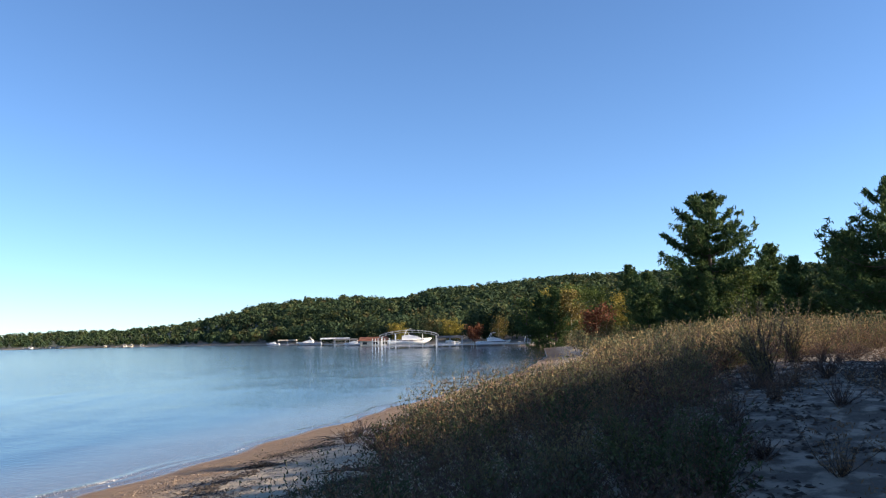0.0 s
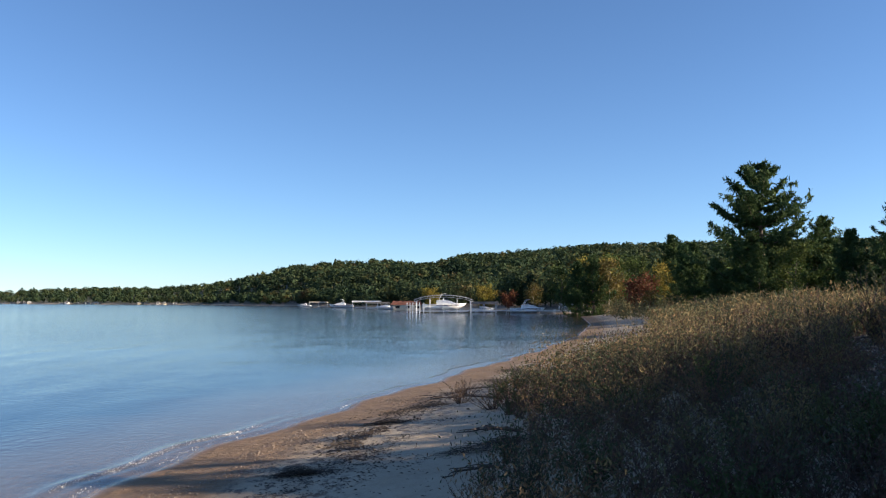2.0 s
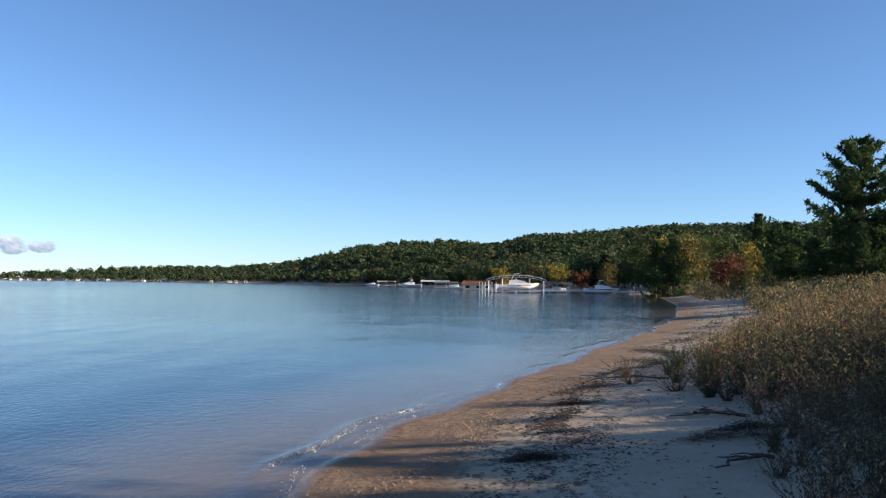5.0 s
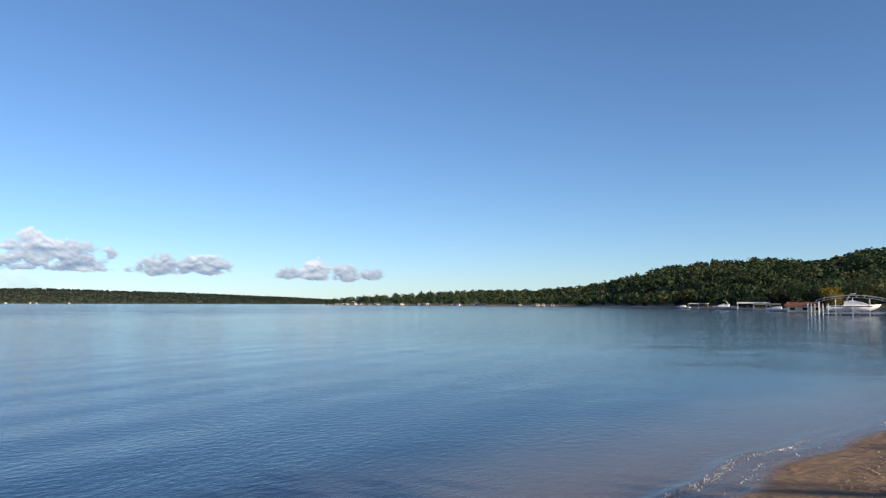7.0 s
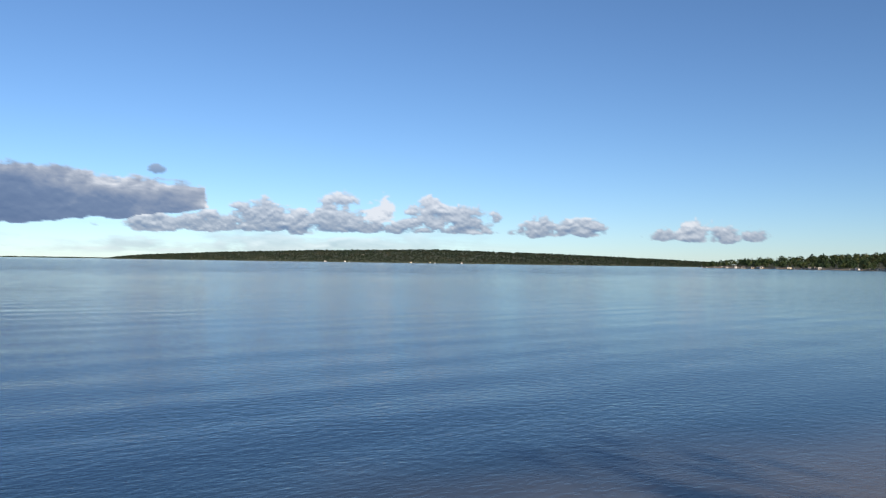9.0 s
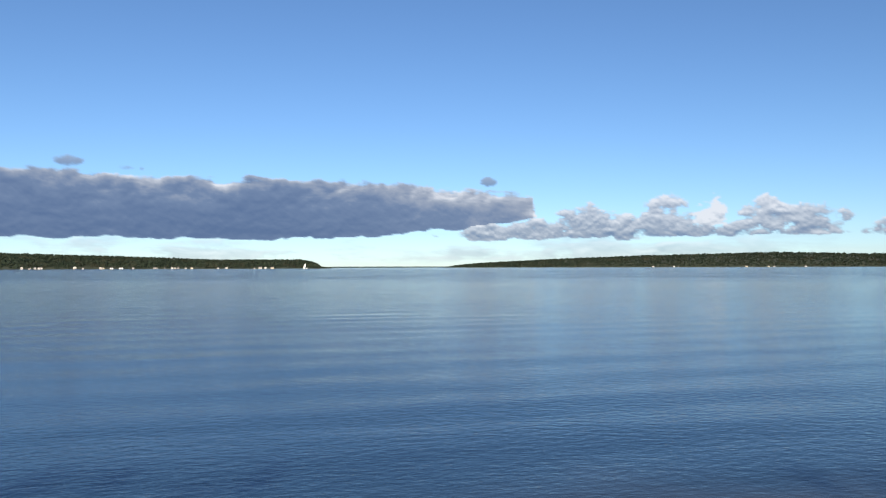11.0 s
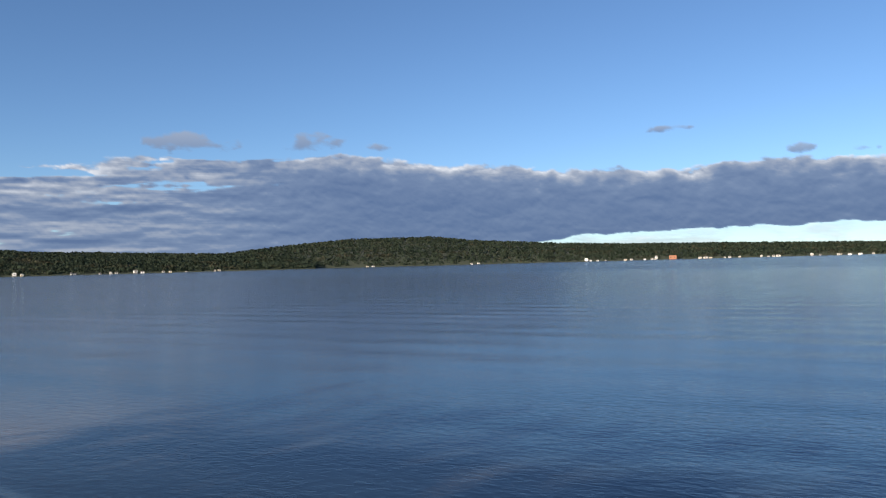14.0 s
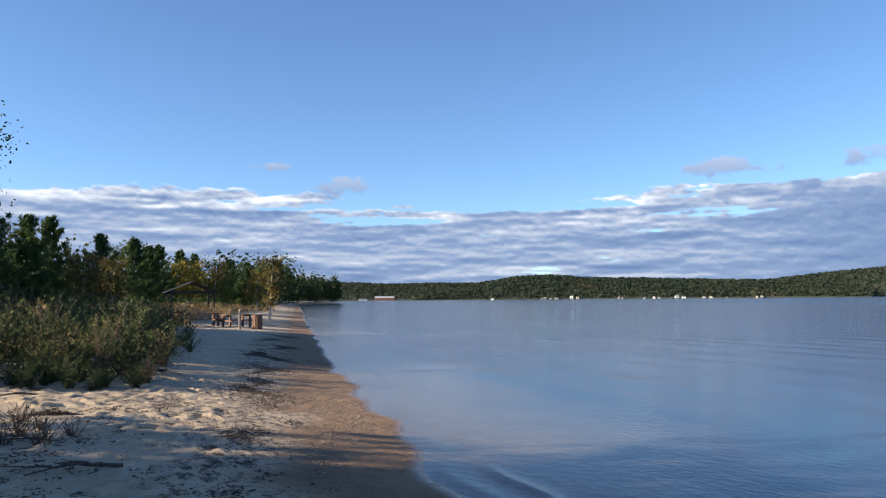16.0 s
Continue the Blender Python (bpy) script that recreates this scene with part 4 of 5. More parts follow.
M_FOAM = plain("foam", (0.55, 0.57, 0.58), 0.5, vary=0.06, scale=20.0)
foam_line("broken white foam on a small wave", 9.6, 14.6, 1100, -0.40, 5)
foam_line("thin foam where the water meets the sand", 6.0, 20.0, 700, -0.08, 6)
M_PEBBLE = plain("pebbles", (0.22, 0.165, 0.12), 0.7, vary=0.45, scale=30.0)
chips("drift_litter", "dark bark chips and weed along the drift line", 52000, 1.5, 3.0, -40, 40, 0.019, M_WEED, 0.35, 0.25, 501)
chips("drift_litter", "thick dark ribbon of weed and bark on sand", 24000, 1.85, 2.45, -30, 30, 0.030, M_WEED, 0.35, 0.35, 503)
chips("drift_litter", "scattered dark weed and twigs on dry sand", 9000, 3.0, 6.0, -30, 30, 0.022, M_WEED, 0.3, 0.45, 507)
# real litter, strewn thicker so its dark colour deepens the shade here
chips("drift_litter", "dark weed and leaf litter deepening the shade on trodden sand", 16000, 2.6, 5.4, -14, -2, 0.021, M_WEED, 0.3, 0.1, 509)
chips("dune_litter", "dead leaves and stems strewn on dune sand", 22000, 8.0, 15.0, 4, 28, 0.042, M_WEED, 0.4, -0.1, 511)
chips("pebbles", "band of small brown pebbles above the wet sand", 20000, 0.6, 1.5, -25, 30, 0.015, M_PEBBLE, 0.7, 0.1, 503)


def dead_branch(label, x, y, length, turn, seed, forks=5, thick=0.02):

    s = Soup(seed)
    r = s.r
    t = np.linspace(0, 1, 7)

    def lay(p, k):
        p[:, 2] = land(p[:, 0], p[:, 1]) + 0.015 + k
        return p

    a = turn
    p = np.stack([x + np.cos(a) * length * t, y + np.sin(a) * length * t, 0 * t], -1)
    p[1:-1, :2] += r.normal(size=(5, 2)) * 0.05 * length
    p = lay(p, 0.05 * np.sin(t * 3.1) * length)
    s.tube(p, np.linspace(thick, 0.006, 7), 6)
    ob = new("dead_branch", s.mesh("dead_branch", M_TWIG))
    for i in range(forks):
        j = int(r.integers(1, 5))
        b = a + r.choice([-1, 1]) * r.uniform(0.4, 1.1)
        ll = length * r.uniform(0.25, 0.55)
        q = np.stack([p[j, 0] + np.cos(b) * ll * t, p[j, 1] + np.sin(b) * ll * t, 0 * t], -1)
        q[1:, :2] += r.normal(size=(6, 2)) * 0.03 * length
        q = lay(q, (p[j, 2] - land(p[j, 0], p[j, 1])) * (1 - t) + r.uniform(0.0, 0.25) * ll * t)
        twig = Soup(seed)
        twig.tube(q, np.linspace(thick * 0.6, 0.004, 7), 5)
        part("twig", twig.mesh("twig", M_TWIG), ob)
    tagged(ob, label, "driftwood", "dead branches")


for args in (("bare dark forked branch lying on the sand", -3.9, -5.6, 1.0, 0.5, 601, 7, 0.024), ("dark drift branch by the shrubs", -1.4, 11.4, 0.9, 2.8, 602, 6, 0.025), ("dead twig reaching out of the shrubs", -1.2, 16.4, 1.5, 3.0, 603),
             ("tangle of dead twigs at the thicket", -3.9, -16.5, 1.4, 2.5, 604, 9, 0.016), ("short dead stick on dry sand", -2.6, -11.6, 1.0, 0.4, 605, 3), ("curved dead stem above the sand", -1.9, 9.0, 0.7, 3.6, 606, 4),
             ("dead twiggy branch in the shade", -3.2, -6.9, 1.2, 0.2, 607, 8, 0.012)):
    dead_branch(*args)


def weed_pile(x, y, w, seed, n=520):
    s = Soup(seed)
    r = s.r
    q = r.normal(size=(n, 2)) * np.array([w * 0.42, w * 0.18])
    c = np.stack([x + q[:, 0], y + q[:, 1], 0 * q[:, 0]], -1)
    c[:, 2] = land(c[:, 0], c[:, 1]) + np.abs(r.normal(size=n)) * 0.05 * np.exp(-(q[:, 0] / w) ** 2 * 3) + 0.01
    a = r.uniform(0, 6.28, n)
    d = np.stack([np.cos(a), np.sin(a) * 0.6, r.uniform(-0.15, 0.3, n)], -1) * (0.09 * r.uniform(0.5, 1.5, n))[:, None]
    k = np.stack([-np.sin(a), np.cos(a), 0.4 + 0 * a], -1) * 0.004
    s.quads(c, d, k)
    tagged(new("weed_pile", s.mesh("weed_pile", M_WEED)), "dark heap of dead weed washed onto the sand", "weed", "weed heaps", kind="stuff")


for x_, y_, w_, i_ in ((-2.05, 10.0, 0.7, 1), (-1.7, 10.4, 0.4, 2), (-2.2, -12.6, 0.6, 4), (-2.9, -9.3, 0.35, 5), (-4.1, 9.6, 0.35, 6), (-3.3, 13.5, 0.4, 7)):
    weed_pile(x_, y_, w_, 620 + i_)


# ---- built things ----
def box_mesh(name, boxes, mat):
    """Boxes (cx, cy, cz, sx, sy, sz), each with chamfered upright edges, as one mesh of a part."""
    bm = bmesh.new()
    for cx, cy, cz, sx, sy, sz in boxes:
        got = bmesh.ops.create_cube(bm, size=1.0, matrix=Matrix.Translation((cx, cy, cz)) @ Matrix.Diagonal((sx, sy, sz, 1)))
        es = list({e for v in got["verts"] for e in v.link_edges})
        bmesh.ops.bevel(bm, geom=es, offset=min(sx, sy, sz) * 0.12, segments=1, affect="EDGES")
    me = bpy.data.meshes.new(name)
    bm.to_mesh(me)
    bm.free()
    me.materials.append(mat)
    return me


def prism(name, outline, y0, y1, mat, taper=1.0):
    """An outline in x and z, drawn out from y0 to y1."""
    n = len(outline)
    v = [(x, y0, z) for x, z in outline] + [(x * taper, y1, z) for x, z in outline]
    bm = bmesh.new()
    vs = [bm.verts.new(p) for p in v]
    bm.faces.new(vs[:n][::-1])
    bm.faces.new(vs[n:])
    for i in range(n):
        j = (i + 1) % n
        bm.faces.new((vs[i], vs[j], vs[n + j], vs[n + i]))
    bmesh.ops.recalc_face_normals(bm, faces=bm.faces)
    me = bpy.data.meshes.new(name)
    bm.to_mesh(me)
    bm.free()
    me.materials.append(mat)
    return me


M_WHITE = plain("white_paint", (0.78, 0.78, 0.76), 0.5)
M_CREAM = plain("cream_siding", (0.62, 0.55, 0.42), 0.7)
M_REDROOF = plain("red_brown_roof", (0.30, 0.12, 0.075), 0.8)
M_BRICK = plain("orange_brick", (0.30, 0.145, 0.085), 0.8)
M_PALE = plain("weathered_siding", (0.48, 0.47, 0.44), 0.8)
M_GREY = plain("grey_roof", (0.16, 0.155, 0.15), 0.85)
M_ALU = plain("galvanised_metal", (0.55, 0.57, 0.58), 0.4, 0.7)
M_PLANK = bark_material("weathered_planks", (0.20, 0.16, 0.13), (0.38, 0.31, 0.25))
M_TABLE = bark_material("brown_planks", (0.09, 0.05, 0.034), (0.18, 0.105, 0.068))
M_DARKROOF = plain("dark_shingles", (0.035, 0.033, 0.032), 0.9)
M_GLASSY = plain("dark_glass", (0.02, 0.025, 0.03), 0.08)
M_NAVY = plain("navy_hull", (0.02, 0.025, 0.05), 0.25)


def base(name, x, y, z, turn=0.0):
    ob = new(name)
    ob.matrix_basis = Matrix.Translation((x, y, z)) @ Matrix.Rotation(radians(turn), 4, "Z")
    return ob


def hull_mesh(name, length, beam, depth, mat, sheer=0.25):
    """A boat's hull, bow towards +x, from cross-sections."""
    n = 13
    v, f = [], []
    for i in range(n):
        t = i / (n - 1)
        w = beam / 2 * (1 - max(0, (t - 0.45) / 0.55) ** 2.2) + 0.02
        x = (t - 0.5) * length
        top = depth * (1 + sheer * t * t)
        keel = depth * 0.75 * max(0, (t - 0.7) / 0.3) ** 2
        v += [(x, -w, top), (x - 0.04 * length * t, -w * 0.85, depth * 0.35 + keel * 0.6), (x - 0.05 * length * t, 0, keel), (x - 0.04 * length * t, w * 0.85, depth * 0.35 + keel * 0.6), (x, w, top)]
    for i in range(n - 1):
        for j in range(4):
            a = i * 5 + j
            f.append((a, a + 5, a + 6, a + 1))
        f.append((i * 5, i * 5 + 4, i * 5 + 9, i * 5 + 5))
    f.append((0, 1, 3, 4))
    return raw_mesh(name, v, [q for q in f if q], mat, True)


def motor_boat(label, x, y, z, turn, length, tower=True, hull=None):
    ob = base("motor_boat", x, y, z, turn)
    L = length
    h = part("hull", hull_mesh("hull", L, L * 0.31, L * 0.13, hull or M_WHITE), ob)
    part("stripe", box_mesh("stripe", [(-0.05 * L, s * L * 0.152, L * 0.115, L * 0.75, 0.03, L * 0.02) for s in (-1, 1)], M_NAVY), h)
    part("cabin", prism("cabin", [(-0.18 * L, L * 0.13), (0.30 * L, L * 0.14), (0.16 * L, L * 0.20), (0.02 * L, L * 0.24), (-0.18 * L, L * 0.22)], -L * 0.11, L * 0.11, M_WHITE), ob)
    part("windscreen", prism("windscreen", [(0.0, L * 0.235), (0.15 * L, L * 0.205), (0.06 * L, L * 0.275), (-0.04 * L, L * 0.28)], -L * 0.112, L * 0.112, M_GLASSY), ob)
    if tower:
        s = Soup(int(abs(x) * 10) + 3)
        for side in (-1, 1):
            s.tube([(-0.14 * L, side * L * 0.12, L * 0.2), (-0.06 * L, side * L * 0.11, L * 0.36), (0.04 * L, side * L * 0.09, L * 0.37)], [0.05, 0.05, 0.05], 6)
        s.tube([(-0.06 * L, -L * 0.11, L * 0.36), (-0.06 * L, L * 0.11, L * 0.36)], [0.05, 0.05], 6)
        part("radar_arch", s.mesh("radar_arch", M_WHITE), ob)
    return tagged(ob, label, "boat", "moored boats")


def boat_lift(label, x, y, turn, length, width, height, canopy=None, posts=5):
    ob = base("boat_lift", x, y, 0, turn)
    for i in range(posts):
        for side in (-1, 1):
            px = -length / 2 + length * i / (posts - 1)
            tall = height if canopy else height - 1.1 + 0.7 * math.sin(math.pi * i / (posts - 1))
            part("post", box_mesh("post", [(px, side * width / 2, tall / 2 - 0.6, 0.13, 0.13, tall + 1.2)], M_WHITE if canopy is None else M_ALU), ob)
    part("cradle", box_mesh("cradle", [(0, s * width * 0.3, 0.35, length * 0.9, 0.15, 0.15) for s in (-1, 1)] + [(k * length * 0.3, 0, 0.25, 0.15, width, 0.15) for k in (-1, 0, 1)], M_ALU), ob)
    if canopy is None:
        # open ribs for a canopy, arched across and along
        s = Soup(9)
        us = np.linspace(0, 1, 10)
        crown_z = height - 0.7 + 0.95 * np.sin(us * np.pi) ** 0.7
        for u, cz in zip(us, crown_z):
            px = (u - 0.5) * length * 1.08
            t = np.linspace(0, np.pi, 7)
            s.tube(np.stack([px + 0 * t, np.cos(t) * width / 2, cz - 0.5 + np.sin(t) * 0.5], -1), [0.022] * 7, 4)
        for k, dz in ((-0.5, -0.5), (-0.35, -0.12), (0.0, 0.0), (0.35, -0.12), (0.5, -0.5)):
            s.tube(np.stack([(us - 0.5) * length * 1.08, 0 * us + k * width, crown_z + dz], -1), [0.028] * 10, 4)
        part("canopy_frame", s.mesh("canopy_frame", M_ALU), ob)
    else:
        w = width / 2 + 0.2
        me = prism("canopy", [(-length / 2 - 0.3, height), (length / 2 + 0.3, height), (length / 2 + 0.1, height + 0.55), (-length / 2 - 0.1, height + 0.55)], -w, w, canopy)
        part("canopy", me, ob)
    return tagged(ob, label, "boat lift", "boat lifts")


def dock(label, x0, y0, x1, y1, width=1.6, step=3.0):
    d = Vector((x1 - x0, y1 - y0))
    n = max(2, int(d.length / step))
    ob = base("dock", x0, y0, 0, math.degrees(math.atan2(d.y, d.x)))
    for i in range(n):
        part("deck_section", box_mesh("deck_section", [((i + 0.5) * d.length / n, 0, 0.62, d.length / n - 0.04, width, 0.10)], M_WHITE), ob)
        for s in (-1, 1):
            part("post", box_mesh("post", [(i * d.length / n, s * width * 0.48, 0.0, 0.09, 0.09, 2.0)], M_ALU), ob)
    return tagged(ob, label, "dock")


dock("long white boat dock on posts over the shallows", 26.5, 158.5, -3.5, 168.5)
boat_lift("tall white boat lift with open canopy ribs", 2.0, 173.0, -2, 11.5, 4.2, 3.6)
motor_boat("white cabin cruiser with dark stripe raised on a lift", 2.2, 173.0, 0.6, -2, 9.4)
for i_, (x_, y_) in enumerate(((-5.7, 170.5), (-5.1, 171.0), (-4.5, 170.3), (-3.8, 171.2), (-3.1, 170.4), (-2.2, 171.4))):
    tagged(new("mooring_pile", box_mesh("mooring_pile", [(x_, y_, 0.45, 0.15, 0.15, 3.5)], M_WHITE)), "white mooring pile standing in the lake", "pile", "mooring piles")
boat_lift("boat lift with pale canopy beside the dock", 11.0, 178, 0, 5.4, 2.8, 1.9, M_GREY, 3)
motor_boat("small white boat under a lift canopy", 11.0, 178, 0.3, 0, 5.0, False)
motor_boat("white fishing boat with low cabin at the dock", 20.2, 174, 0.05, 4, 7.6)
boat_lift("boat lift with white canopy near the shore", -24.0, 318, 3, 11, 3.2, 2.4, M_WHITE, 3)
motor_boat("white cruiser moored beside a canopy", -34.4, 322, 0.0, 178, 9.5)
boat_lift("low boat lift with grey canopy", -18.0, 285, 2, 8, 3.0, 1.9, M_GREY, 3)
motor_boat("small white boat on the open water", -14.2, 262, 0.0, 175, 6.5, False)
motor_boat("small boat moored along the far shore", -63, 420, 0.0, 175, 7, False)
boat_lift("boat lift with cream canopy on the far bank", -55, 415, 3, 9, 3, 2.2, M_CREAM, 3)


def boathouse(x, y, turn):
    ob = base("boathouse", x, y, 0.4, turn)
    part("wall", box_mesh("wall", [(0, 0, 0.4, 8.0, 5.0, 1.8)], M_CREAM), ob)
    part("roof", prism("roof", [(-4.6, 1.2), (4.6, 1.2), (3.8, 2.3), (-3.8, 2.3)], -2.9, 2.9, M_REDROOF), ob)
    for k in (-2.6, 0.4, 3.0):
        part("window", box_mesh("window", [(k, -2.52, 0.55, 1.2, 0.08, 0.7)], M_GLASSY), ob)
    tagged(ob, "low boathouse with red-brown roof at the water", "boathouse")


boathouse(-6.9, 232, 2)


def beach_chair(x, y, turn):
    ob = base("beach_chair", x, y, ground_z(x, y), turn)
    part("seat", box_mesh("seat", [(0, 0, 0.4, 0.55, 0.6, 0.06)], M_WHITE), ob)
    part("backrest", box_mesh("backrest", [(0, 0.32, 0.8, 0.55, 0.08, 0.8)], M_WHITE), ob)
    for sx in (-1, 1):
        for sy in (-1, 1):
            part("leg", box_mesh("leg", [(sx * 0.25, sy * 0.27, 0.19, 0.06, 0.06, 0.40)], M_WHITE), ob)
    tagged(ob, "white beach chair by the wood edge", "chair", "white beach chairs")


for x_, y_, a_ in ((27.5, 176, 10), (29.0, 177, 30), (30.2, 176.5, -15), (31.8, 175.5, 5), (33.0, 176, 20), (28.2, 179, 0)):
    beach_chair(x_, y_, a_)


# ---- houses along the far shores ----
def reach_shore(az):
    """How far off the shore lies at that heading, on the northern side."""
    d = np.arange(150, 1900, 2.0)
    s = inland(-np.sin(radians(az)) * d, np.cos(radians(az)) * d)
    hit = np.nonzero(s > 4)[0]
    return float(d[hit[0]]) if len(hit) else 1200.0


def far_house(az, d, z, wide, tall, wall, roof, label):
    x, y = -math.sin(radians(az)) * d, math.cos(radians(az)) * d
    ob = base("house", x, y, z, az + 180)
    part("wall", box_mesh("wall", [(0, 0, tall * 0.3 - 0.5, wide, 7.0, tall * 0.6 + 1.0)], wall), ob)
    me = prism("roof", [(-wide / 2 - 0.4, tall * 0.56), (wide / 2 + 0.4, tall * 0.56), (wide / 2 - 0.8, tall), (-wide / 2 + 0.8, tall)], -3.9, 3.9, roof)
    part("roof", me, ob)
    n = max(1, int(wide / 5))
    for i in range(n):
        part("window", box_mesh("window", [((i + 0.5 - n / 2) * wide / n, 3.52, tall * 0.30, 1.4, 0.08, 1.2)], M_GLASSY), ob)
    tagged(ob, label, "house", "houses on the far shore")


r_h = np.random.default_rng(8)


def row_of_houses(azs, dist, low, high, tag):
    azs = [a for az in azs for a in ([az] if r_h.uniform() < 0.35 else [az, az + float(r_h.choice([-1, 1]) * r_h.uniform(0.25, 0.5))])]
    for az in azs:
        d = (reach_shore(az) if dist is None else dist) + 4
        wall = [M_WHITE, M_PALE, M_PALE, M_CREAM][int(r_h.integers(0, 4))]
        roof = [M_PALE, M_GREY, M_GREY, M_GREY][int(r_h.integers(0, 4))]
        far_house(az + float(r_h.uniform(-0.1, 0.1)), d - 6 + float(r_h.uniform(0, 12)), 0.5 + float(r_h.uniform(0, 0.8)), float(r_h.uniform(low, high)) * float(r_h.uniform(0.22, 0.5)), float(r_h.uniform(1.5, 3.0)) * (d / 1400) ** 0.5, wall, roof, tag)


row_of_houses([16.9, 18.0, 19.2, 21.8, 22.2, 22.8, 23.5, 23.8, 25.7, 26.2, 26.6, 27.0, 28.2, 29.0, 29.3, 29.6, 30.1, 30.5, 30.7, 31.2, 31.6, 32.8], None, 6, 13, "small white house at the foot of the wooded shore")
row_of_houses([111.2, 110.8, 109.4, 108.0, 107.6, 104.5, 103.7, 102.9, 102.0, 100.2, 99.6, 97.5, 96.1, 95.8, 94.7, 94.1, 92.8, 92.1, 91.5, 90.8, 90.3, 88.6, 86.3, 85.5], 1490, 6, 16, "white waterside house across the lake")
row_of_houses([160.9, 160.2, 159.6, 159.1, 158.7, 157.6], 1590, 8, 22, "pale village building on the far shore")
row_of_houses([155.5, 151.7, 151.0, 149.5, 146.4, 144.9, 144.2, 142.3, 140.7, 139.7, 137.8], 1245, 6, 13, "white house below the wooded hill")
row_of_houses([136.9, 136.3, 134.7, 133.9, 133.2, 127.0, 119.6], 1490, 8, 18, "white waterside house across the bay")
row_of_houses([58.7, 57.3, 52.7, 51.0, 49.2], 2990, 10, 20, "pale house on the distant shore")
far_house(106.2, 1494, 1.0, 13, 6, M_BRICK, M_BRICK, "large orange brick building by the lake")
far_house(107.3, 1505, 2.0, 5, 5.5, M_WHITE, M_GREY, "tall white church-like house above the shore")
far_house(112.0, 1510, 2.0, 6, 3.6, M_WHITE, M_WHITE, "white house set above the shore in trees")
far_house(163.1, 1585, 1.0, 38, 7, M_REDROOF, M_WHITE, "long red lakeside building with a white top")
far_house(164.6, 1585, 0.8, 16, 4, M_WHITE, M_GREY, "low white boat shed by the red building")
far_house(157.3, 1585, 1.0, 12, 9, M_BRICK, M_BRICK, "orange gabled house in the village")
far_house(142.8, 1258, 1.8, 6, 3.6, M_WHITE, M_GREY, "white house among trees above the water")
far_house(149.9, 1258, 1.8, 5, 3.4, M_WHITE, M_WHITE, "small white house set up the slope")
for az_ in (54.5, 53.9, 53.5, 56.0):
    far_house(az_, 3260, 24, 14, 7, M_WHITE, M_GREY, "pale house high on the distant hill")


def sail_boat(az, d):
    ob = base("sailing_boat", -math.sin(radians(az)) * d, math.cos(radians(az)) * d, 0, az)
    part("hull", hull_mesh("hull", 8, 2.4, 1.0, M_WHITE), ob)
    part("mast", box_mesh("mast", [(0.5, 0, 5.5, 0.14, 0.14, 10)], M_ALU), ob)
    part("sail", prism("sail", [(0.3, 1.6), (-3.6, 1.8), (0.35, 10.2)], -0.03, 0.03, M_WHITE), ob)
    tagged(ob, "white sailing boat off the wooded point", "sailing boat")


sail_boat(82.8, 1420)


# ---- the beach to the south: picnic tables, shelter, young tree, post ----
def picnic_table(label, x, y, turn, length=2.2):
    ob = base("picnic_table", x, y, ground_z(x, y) - 0.02, turn)
    for i in range(5):
        part("table_plank", box_mesh("table_plank", [(0, (i - 2) * 0.155, 0.75, length, 0.14, 0.045)], M_TABLE), ob)
    for s in (-1, 1):
        for k in (0, 1):
            part("bench_plank", box_mesh("bench_plank", [(0, s * (0.68 + 0.15 * k), 0.44, length, 0.14, 0.045)], M_TABLE), ob)
        part("leg_frame", box_mesh("leg_frame", [(s * length * 0.36, 0, 0.40, 0.09, 1.6, 0.10), (s * length * 0.36, 0, 0.69, 0.09, 0.75, 0.09), (s * length * 0.36, 0.42, 0.36, 0.11, 0.14, 0.74), (s * length * 0.36, -0.42, 0.36, 0.11, 0.14, 0.74)], M_TABLE), ob)
    tagged(ob, label, "picnic table", "picnic tables")


picnic_table("brown wooden picnic table on the sand", -5.9, -47.0, 20, 1.9)
picnic_table("long brown picnic table half in shade", -7.9, -48.2, 14, 2.4)
picnic_table("weathered picnic table at the edge of the shade", -9.9, -47.6, 24, 1.9)


def litter_bin(x, y):
    ob = base("litter_bin", x, y, ground_z(x, y) - 0.02, 10)
    for i in range(12):
        a = i * 0.5236
        b = part("slat", box_mesh("slat", [(0, 0, 0.42, 0.03, 0.13, 0.84)], M_TABLE), ob)
        b.matrix_basis = Matrix.Rotation(a, 4, "Z") @ Matrix.Translation((0.27, 0, 0))
    part("lid", prism("lid", [(0.31 * math.cos(k * 0.5236), 0.31 * math.sin(k * 0.5236)) for k in range(12)], 0, 0.05, M_TABLE), ob).matrix_basis = Matrix.Translation((0, 0, 0.85)) @ Matrix.Rotation(radians(90), 4, "X")
    tagged(ob, "brown slatted wooden litter bin on the sand", "litter bin")


litter_bin(-11.0, -46.4)
tagged(new("wooden_post", box_mesh("wooden_post", [(-9.75, -44.6, 0.75, 0.14, 0.14, 1.5)], M_PLANK)), "single weathered post standing in the sand", "post")


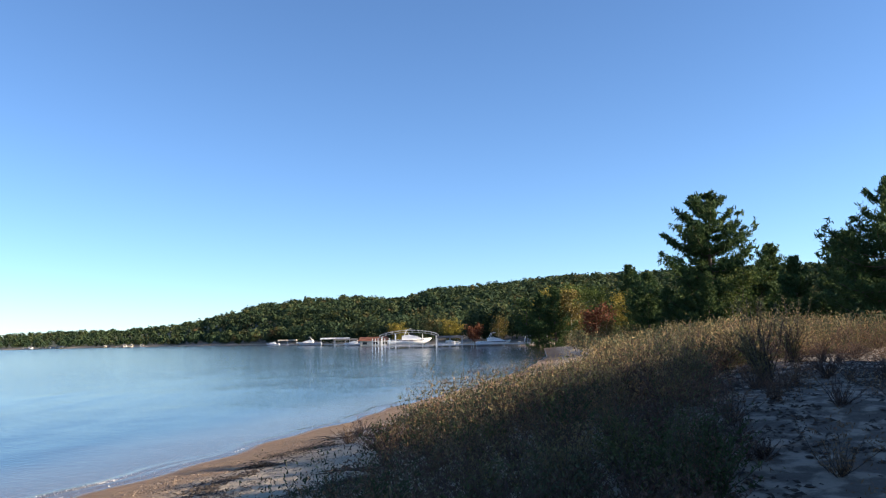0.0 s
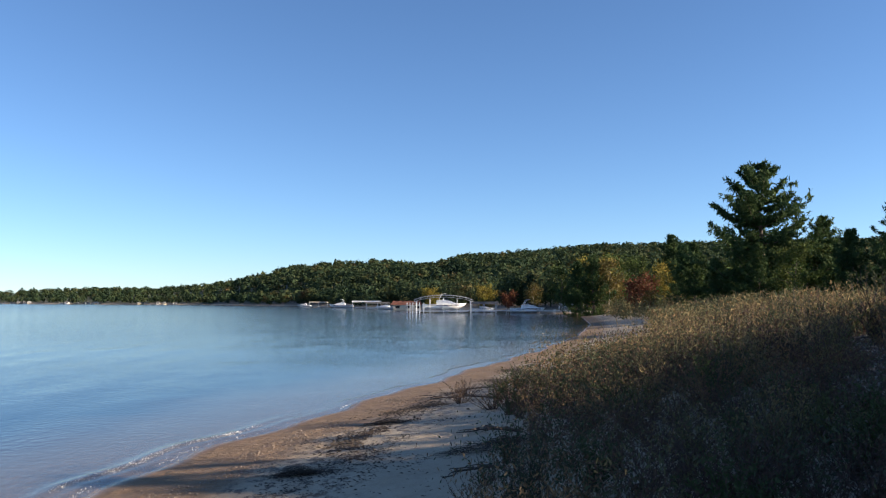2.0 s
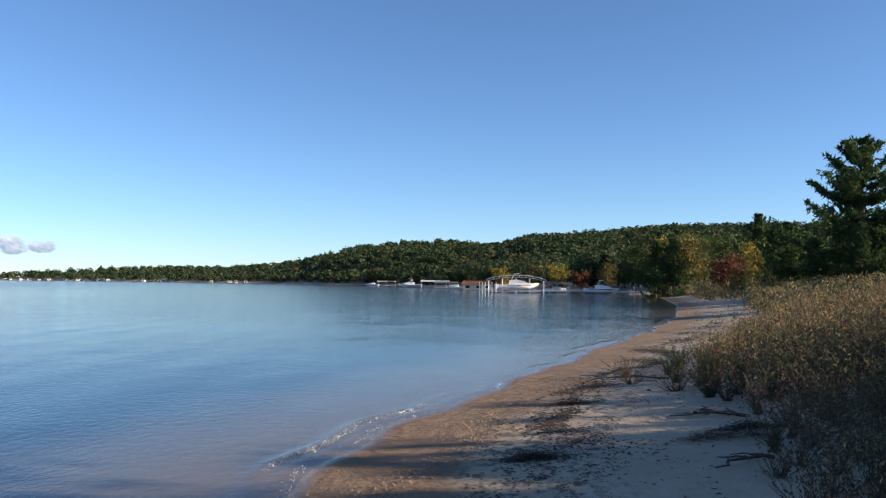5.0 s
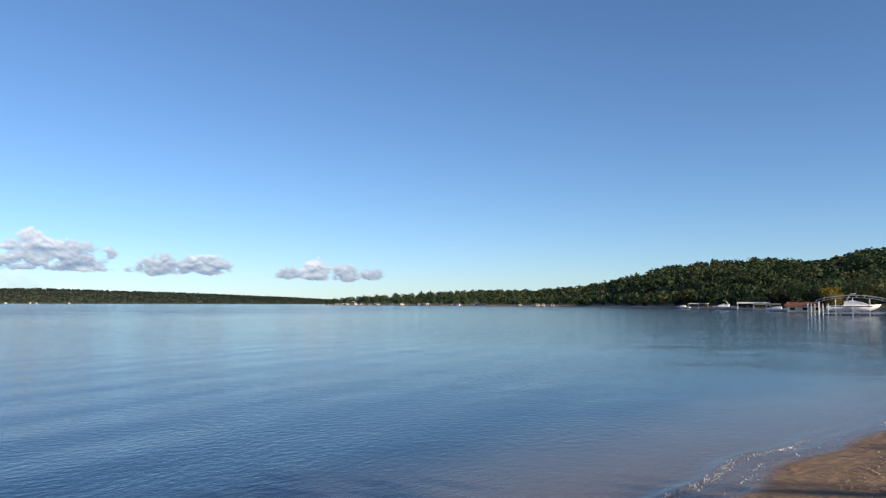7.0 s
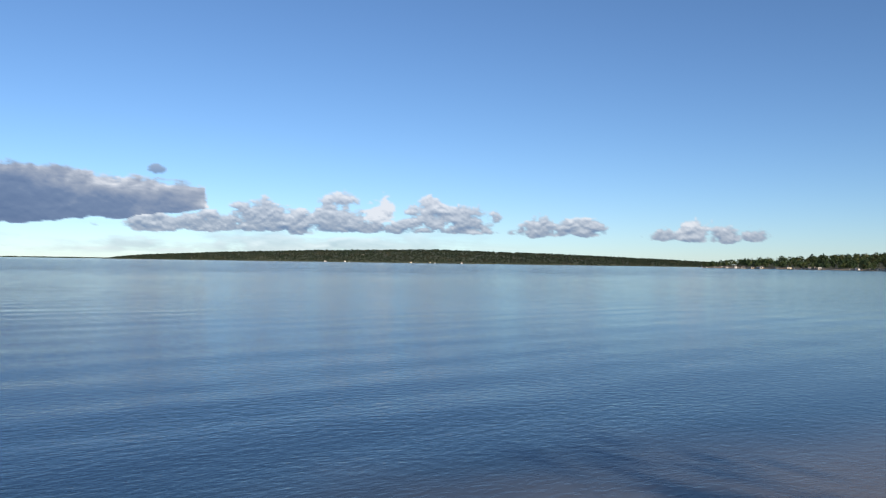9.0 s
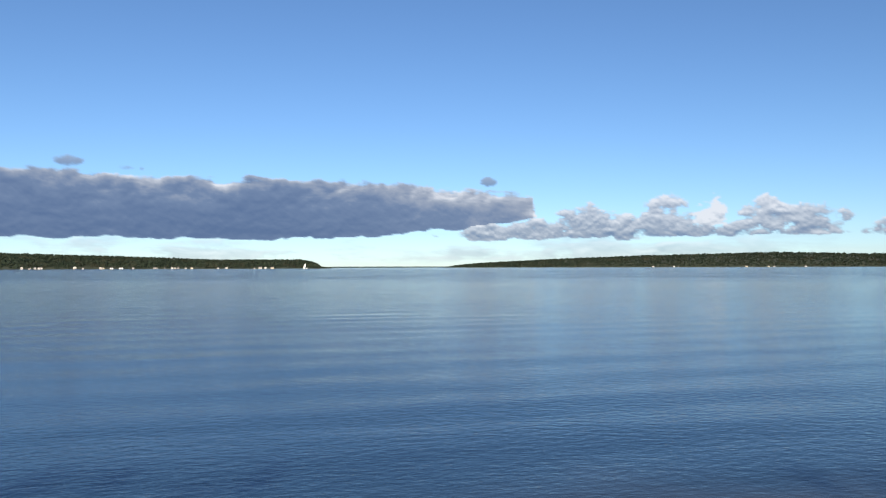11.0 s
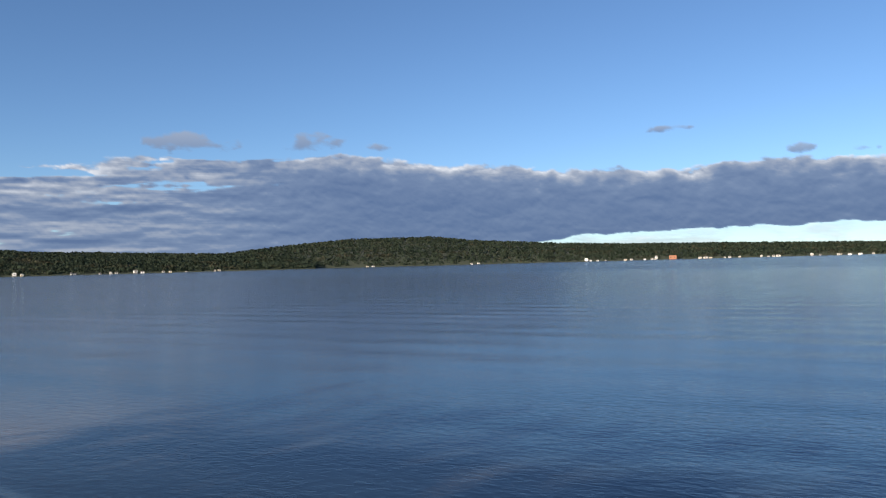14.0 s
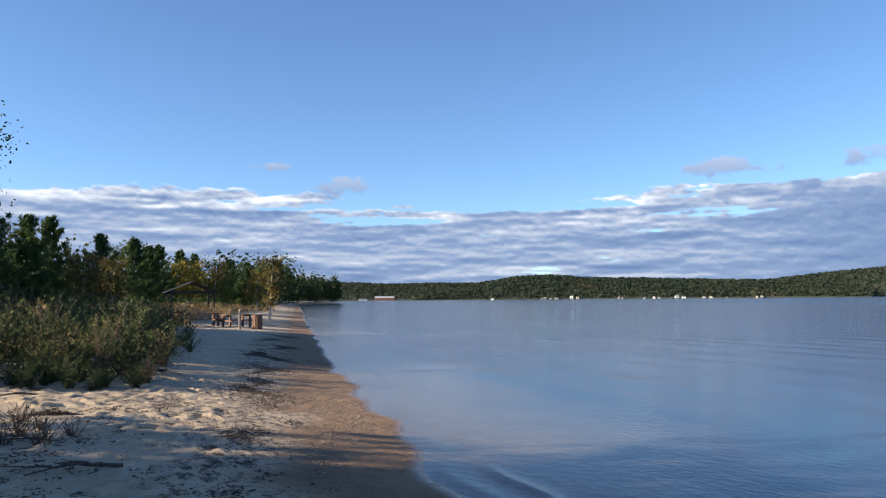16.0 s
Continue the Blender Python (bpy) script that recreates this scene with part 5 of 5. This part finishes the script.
def shelter(x, y, turn):
    ob = base("picnic_shelter", x, y, ground_z(x, y), turn)
    n = 9
    for side in (-1, 1):
        for i in range(n):
            k = (i + 0.5) / n
            me = box_mesh("roof_board", [(0, 0, 0, 3.25 / n + 0.03, 5.2, 0.06)], M_DARKROOF)
            b = part("roof_board", me, ob)
            b.matrix_basis = Matrix.Translation((side * 2.9 * k, 0, 3.15 - 1.2 * k)) @ Matrix.Rotation(side * math.atan2(1.2, 2.9), 4, "Y")
    for sx in (-1, 1):
        for sy in (-1, 1):
            part("post", box_mesh("post", [(sx * 2.3, sy * 2.2, 1.05, 0.18, 0.18, 2.15)], M_DARKROOF), ob)
    for s in (-1, 1):
        part("beam", box_mesh("beam", [(0, s * 2.2, 2.02, 5.2, 0.16, 0.22)], M_DARKROOF), ob)
    tagged(ob, "dark gabled picnic shelter under the trees", "shelter")


shelter(-9.9, -92, 4)
overhang = leafy_tree(251, 8.2, 2.3, M_GREEN, M_BARK, 7000, 0.1, 0.075)
overhang.name = "broadleaf_tree"
overhang.matrix_basis = Matrix.Translation((3.0, -29.5, ground_z(3.0, -29.5) - 0.05))
tagged(overhang, "green broad-leaved tree rising from the dune thicket", "tree")
birch = leafy_tree(241, 5.6, 0.95, M_OLIVE, M_BIRCH, 1300, 0.3, 0.11)
birch.name = "young_birch"
birch.matrix_basis = Matrix.Translation((-15.1, -67.6, ground_z(-15.1, -67.6)))
tagged(birch, "slender young birch with thin olive leaves on the beach", "tree")


def south_woods():
    s = Soup(71)
    r = s.r
    n = 540
    y = -62 - 390 * r.uniform(size=n) ** 1.2
    y = np.where(y < -400, y + 60, y)
    x = shore_x(y) + 26 + 45 * r.uniform(size=n) ** 1.3 - smooth(-150, -210, y) * 16
    # the wooded point farther along
    far = np.arange(n) < 210
    y = np.where(far, -195 - 258 * r.uniform(size=n) ** 0.6, y)
    x = np.where(far, shore_x(y) + 3 + 24 * r.uniform(size=n), x)
    base_p = np.stack([x, y, land(x, y)], -1)
    h = r.uniform(5.5, 9.0, n) * np.where(far, 1.75, 1.0)
    m = 150
    q = r.normal(size=(n, m, 3))
    q /= np.linalg.norm(q, axis=2, keepdims=True)
    q *= r.uniform(0.5, 1.1, (n, m, 1))
    k = (q[:, :, 2] + 1) / 2
    taper = np.where((r.uniform(size=n) < 0.5)[:, None], 1.3 - 1.0 * k, 1.0) * (1 + 0.3 * np.sin(np.arctan2(q[:, :, 1], q[:, :, 0]) * 3 + r.uniform(0, 6, (n, 1))))
    w = (0.30 * h)[:, None]
    pos = base_p[:, None] + np.stack([q[:, :, 0] * w * taper, q[:, :, 1] * w * taper, (0.05 + 0.95 * k) * h[:, None]], -1)
    s.tufts(pos.reshape(-1, 3), np.repeat(np.where(far, 0.62, 0.34), m), up=0.2, slim=0.6, out=q.reshape(-1, 3))
    tagged(new("shore_woods", s.mesh("shore_woods", M_WOODS)), "mixed pine and autumn woods behind the beach", "trees", kind="stuff")


south_woods()
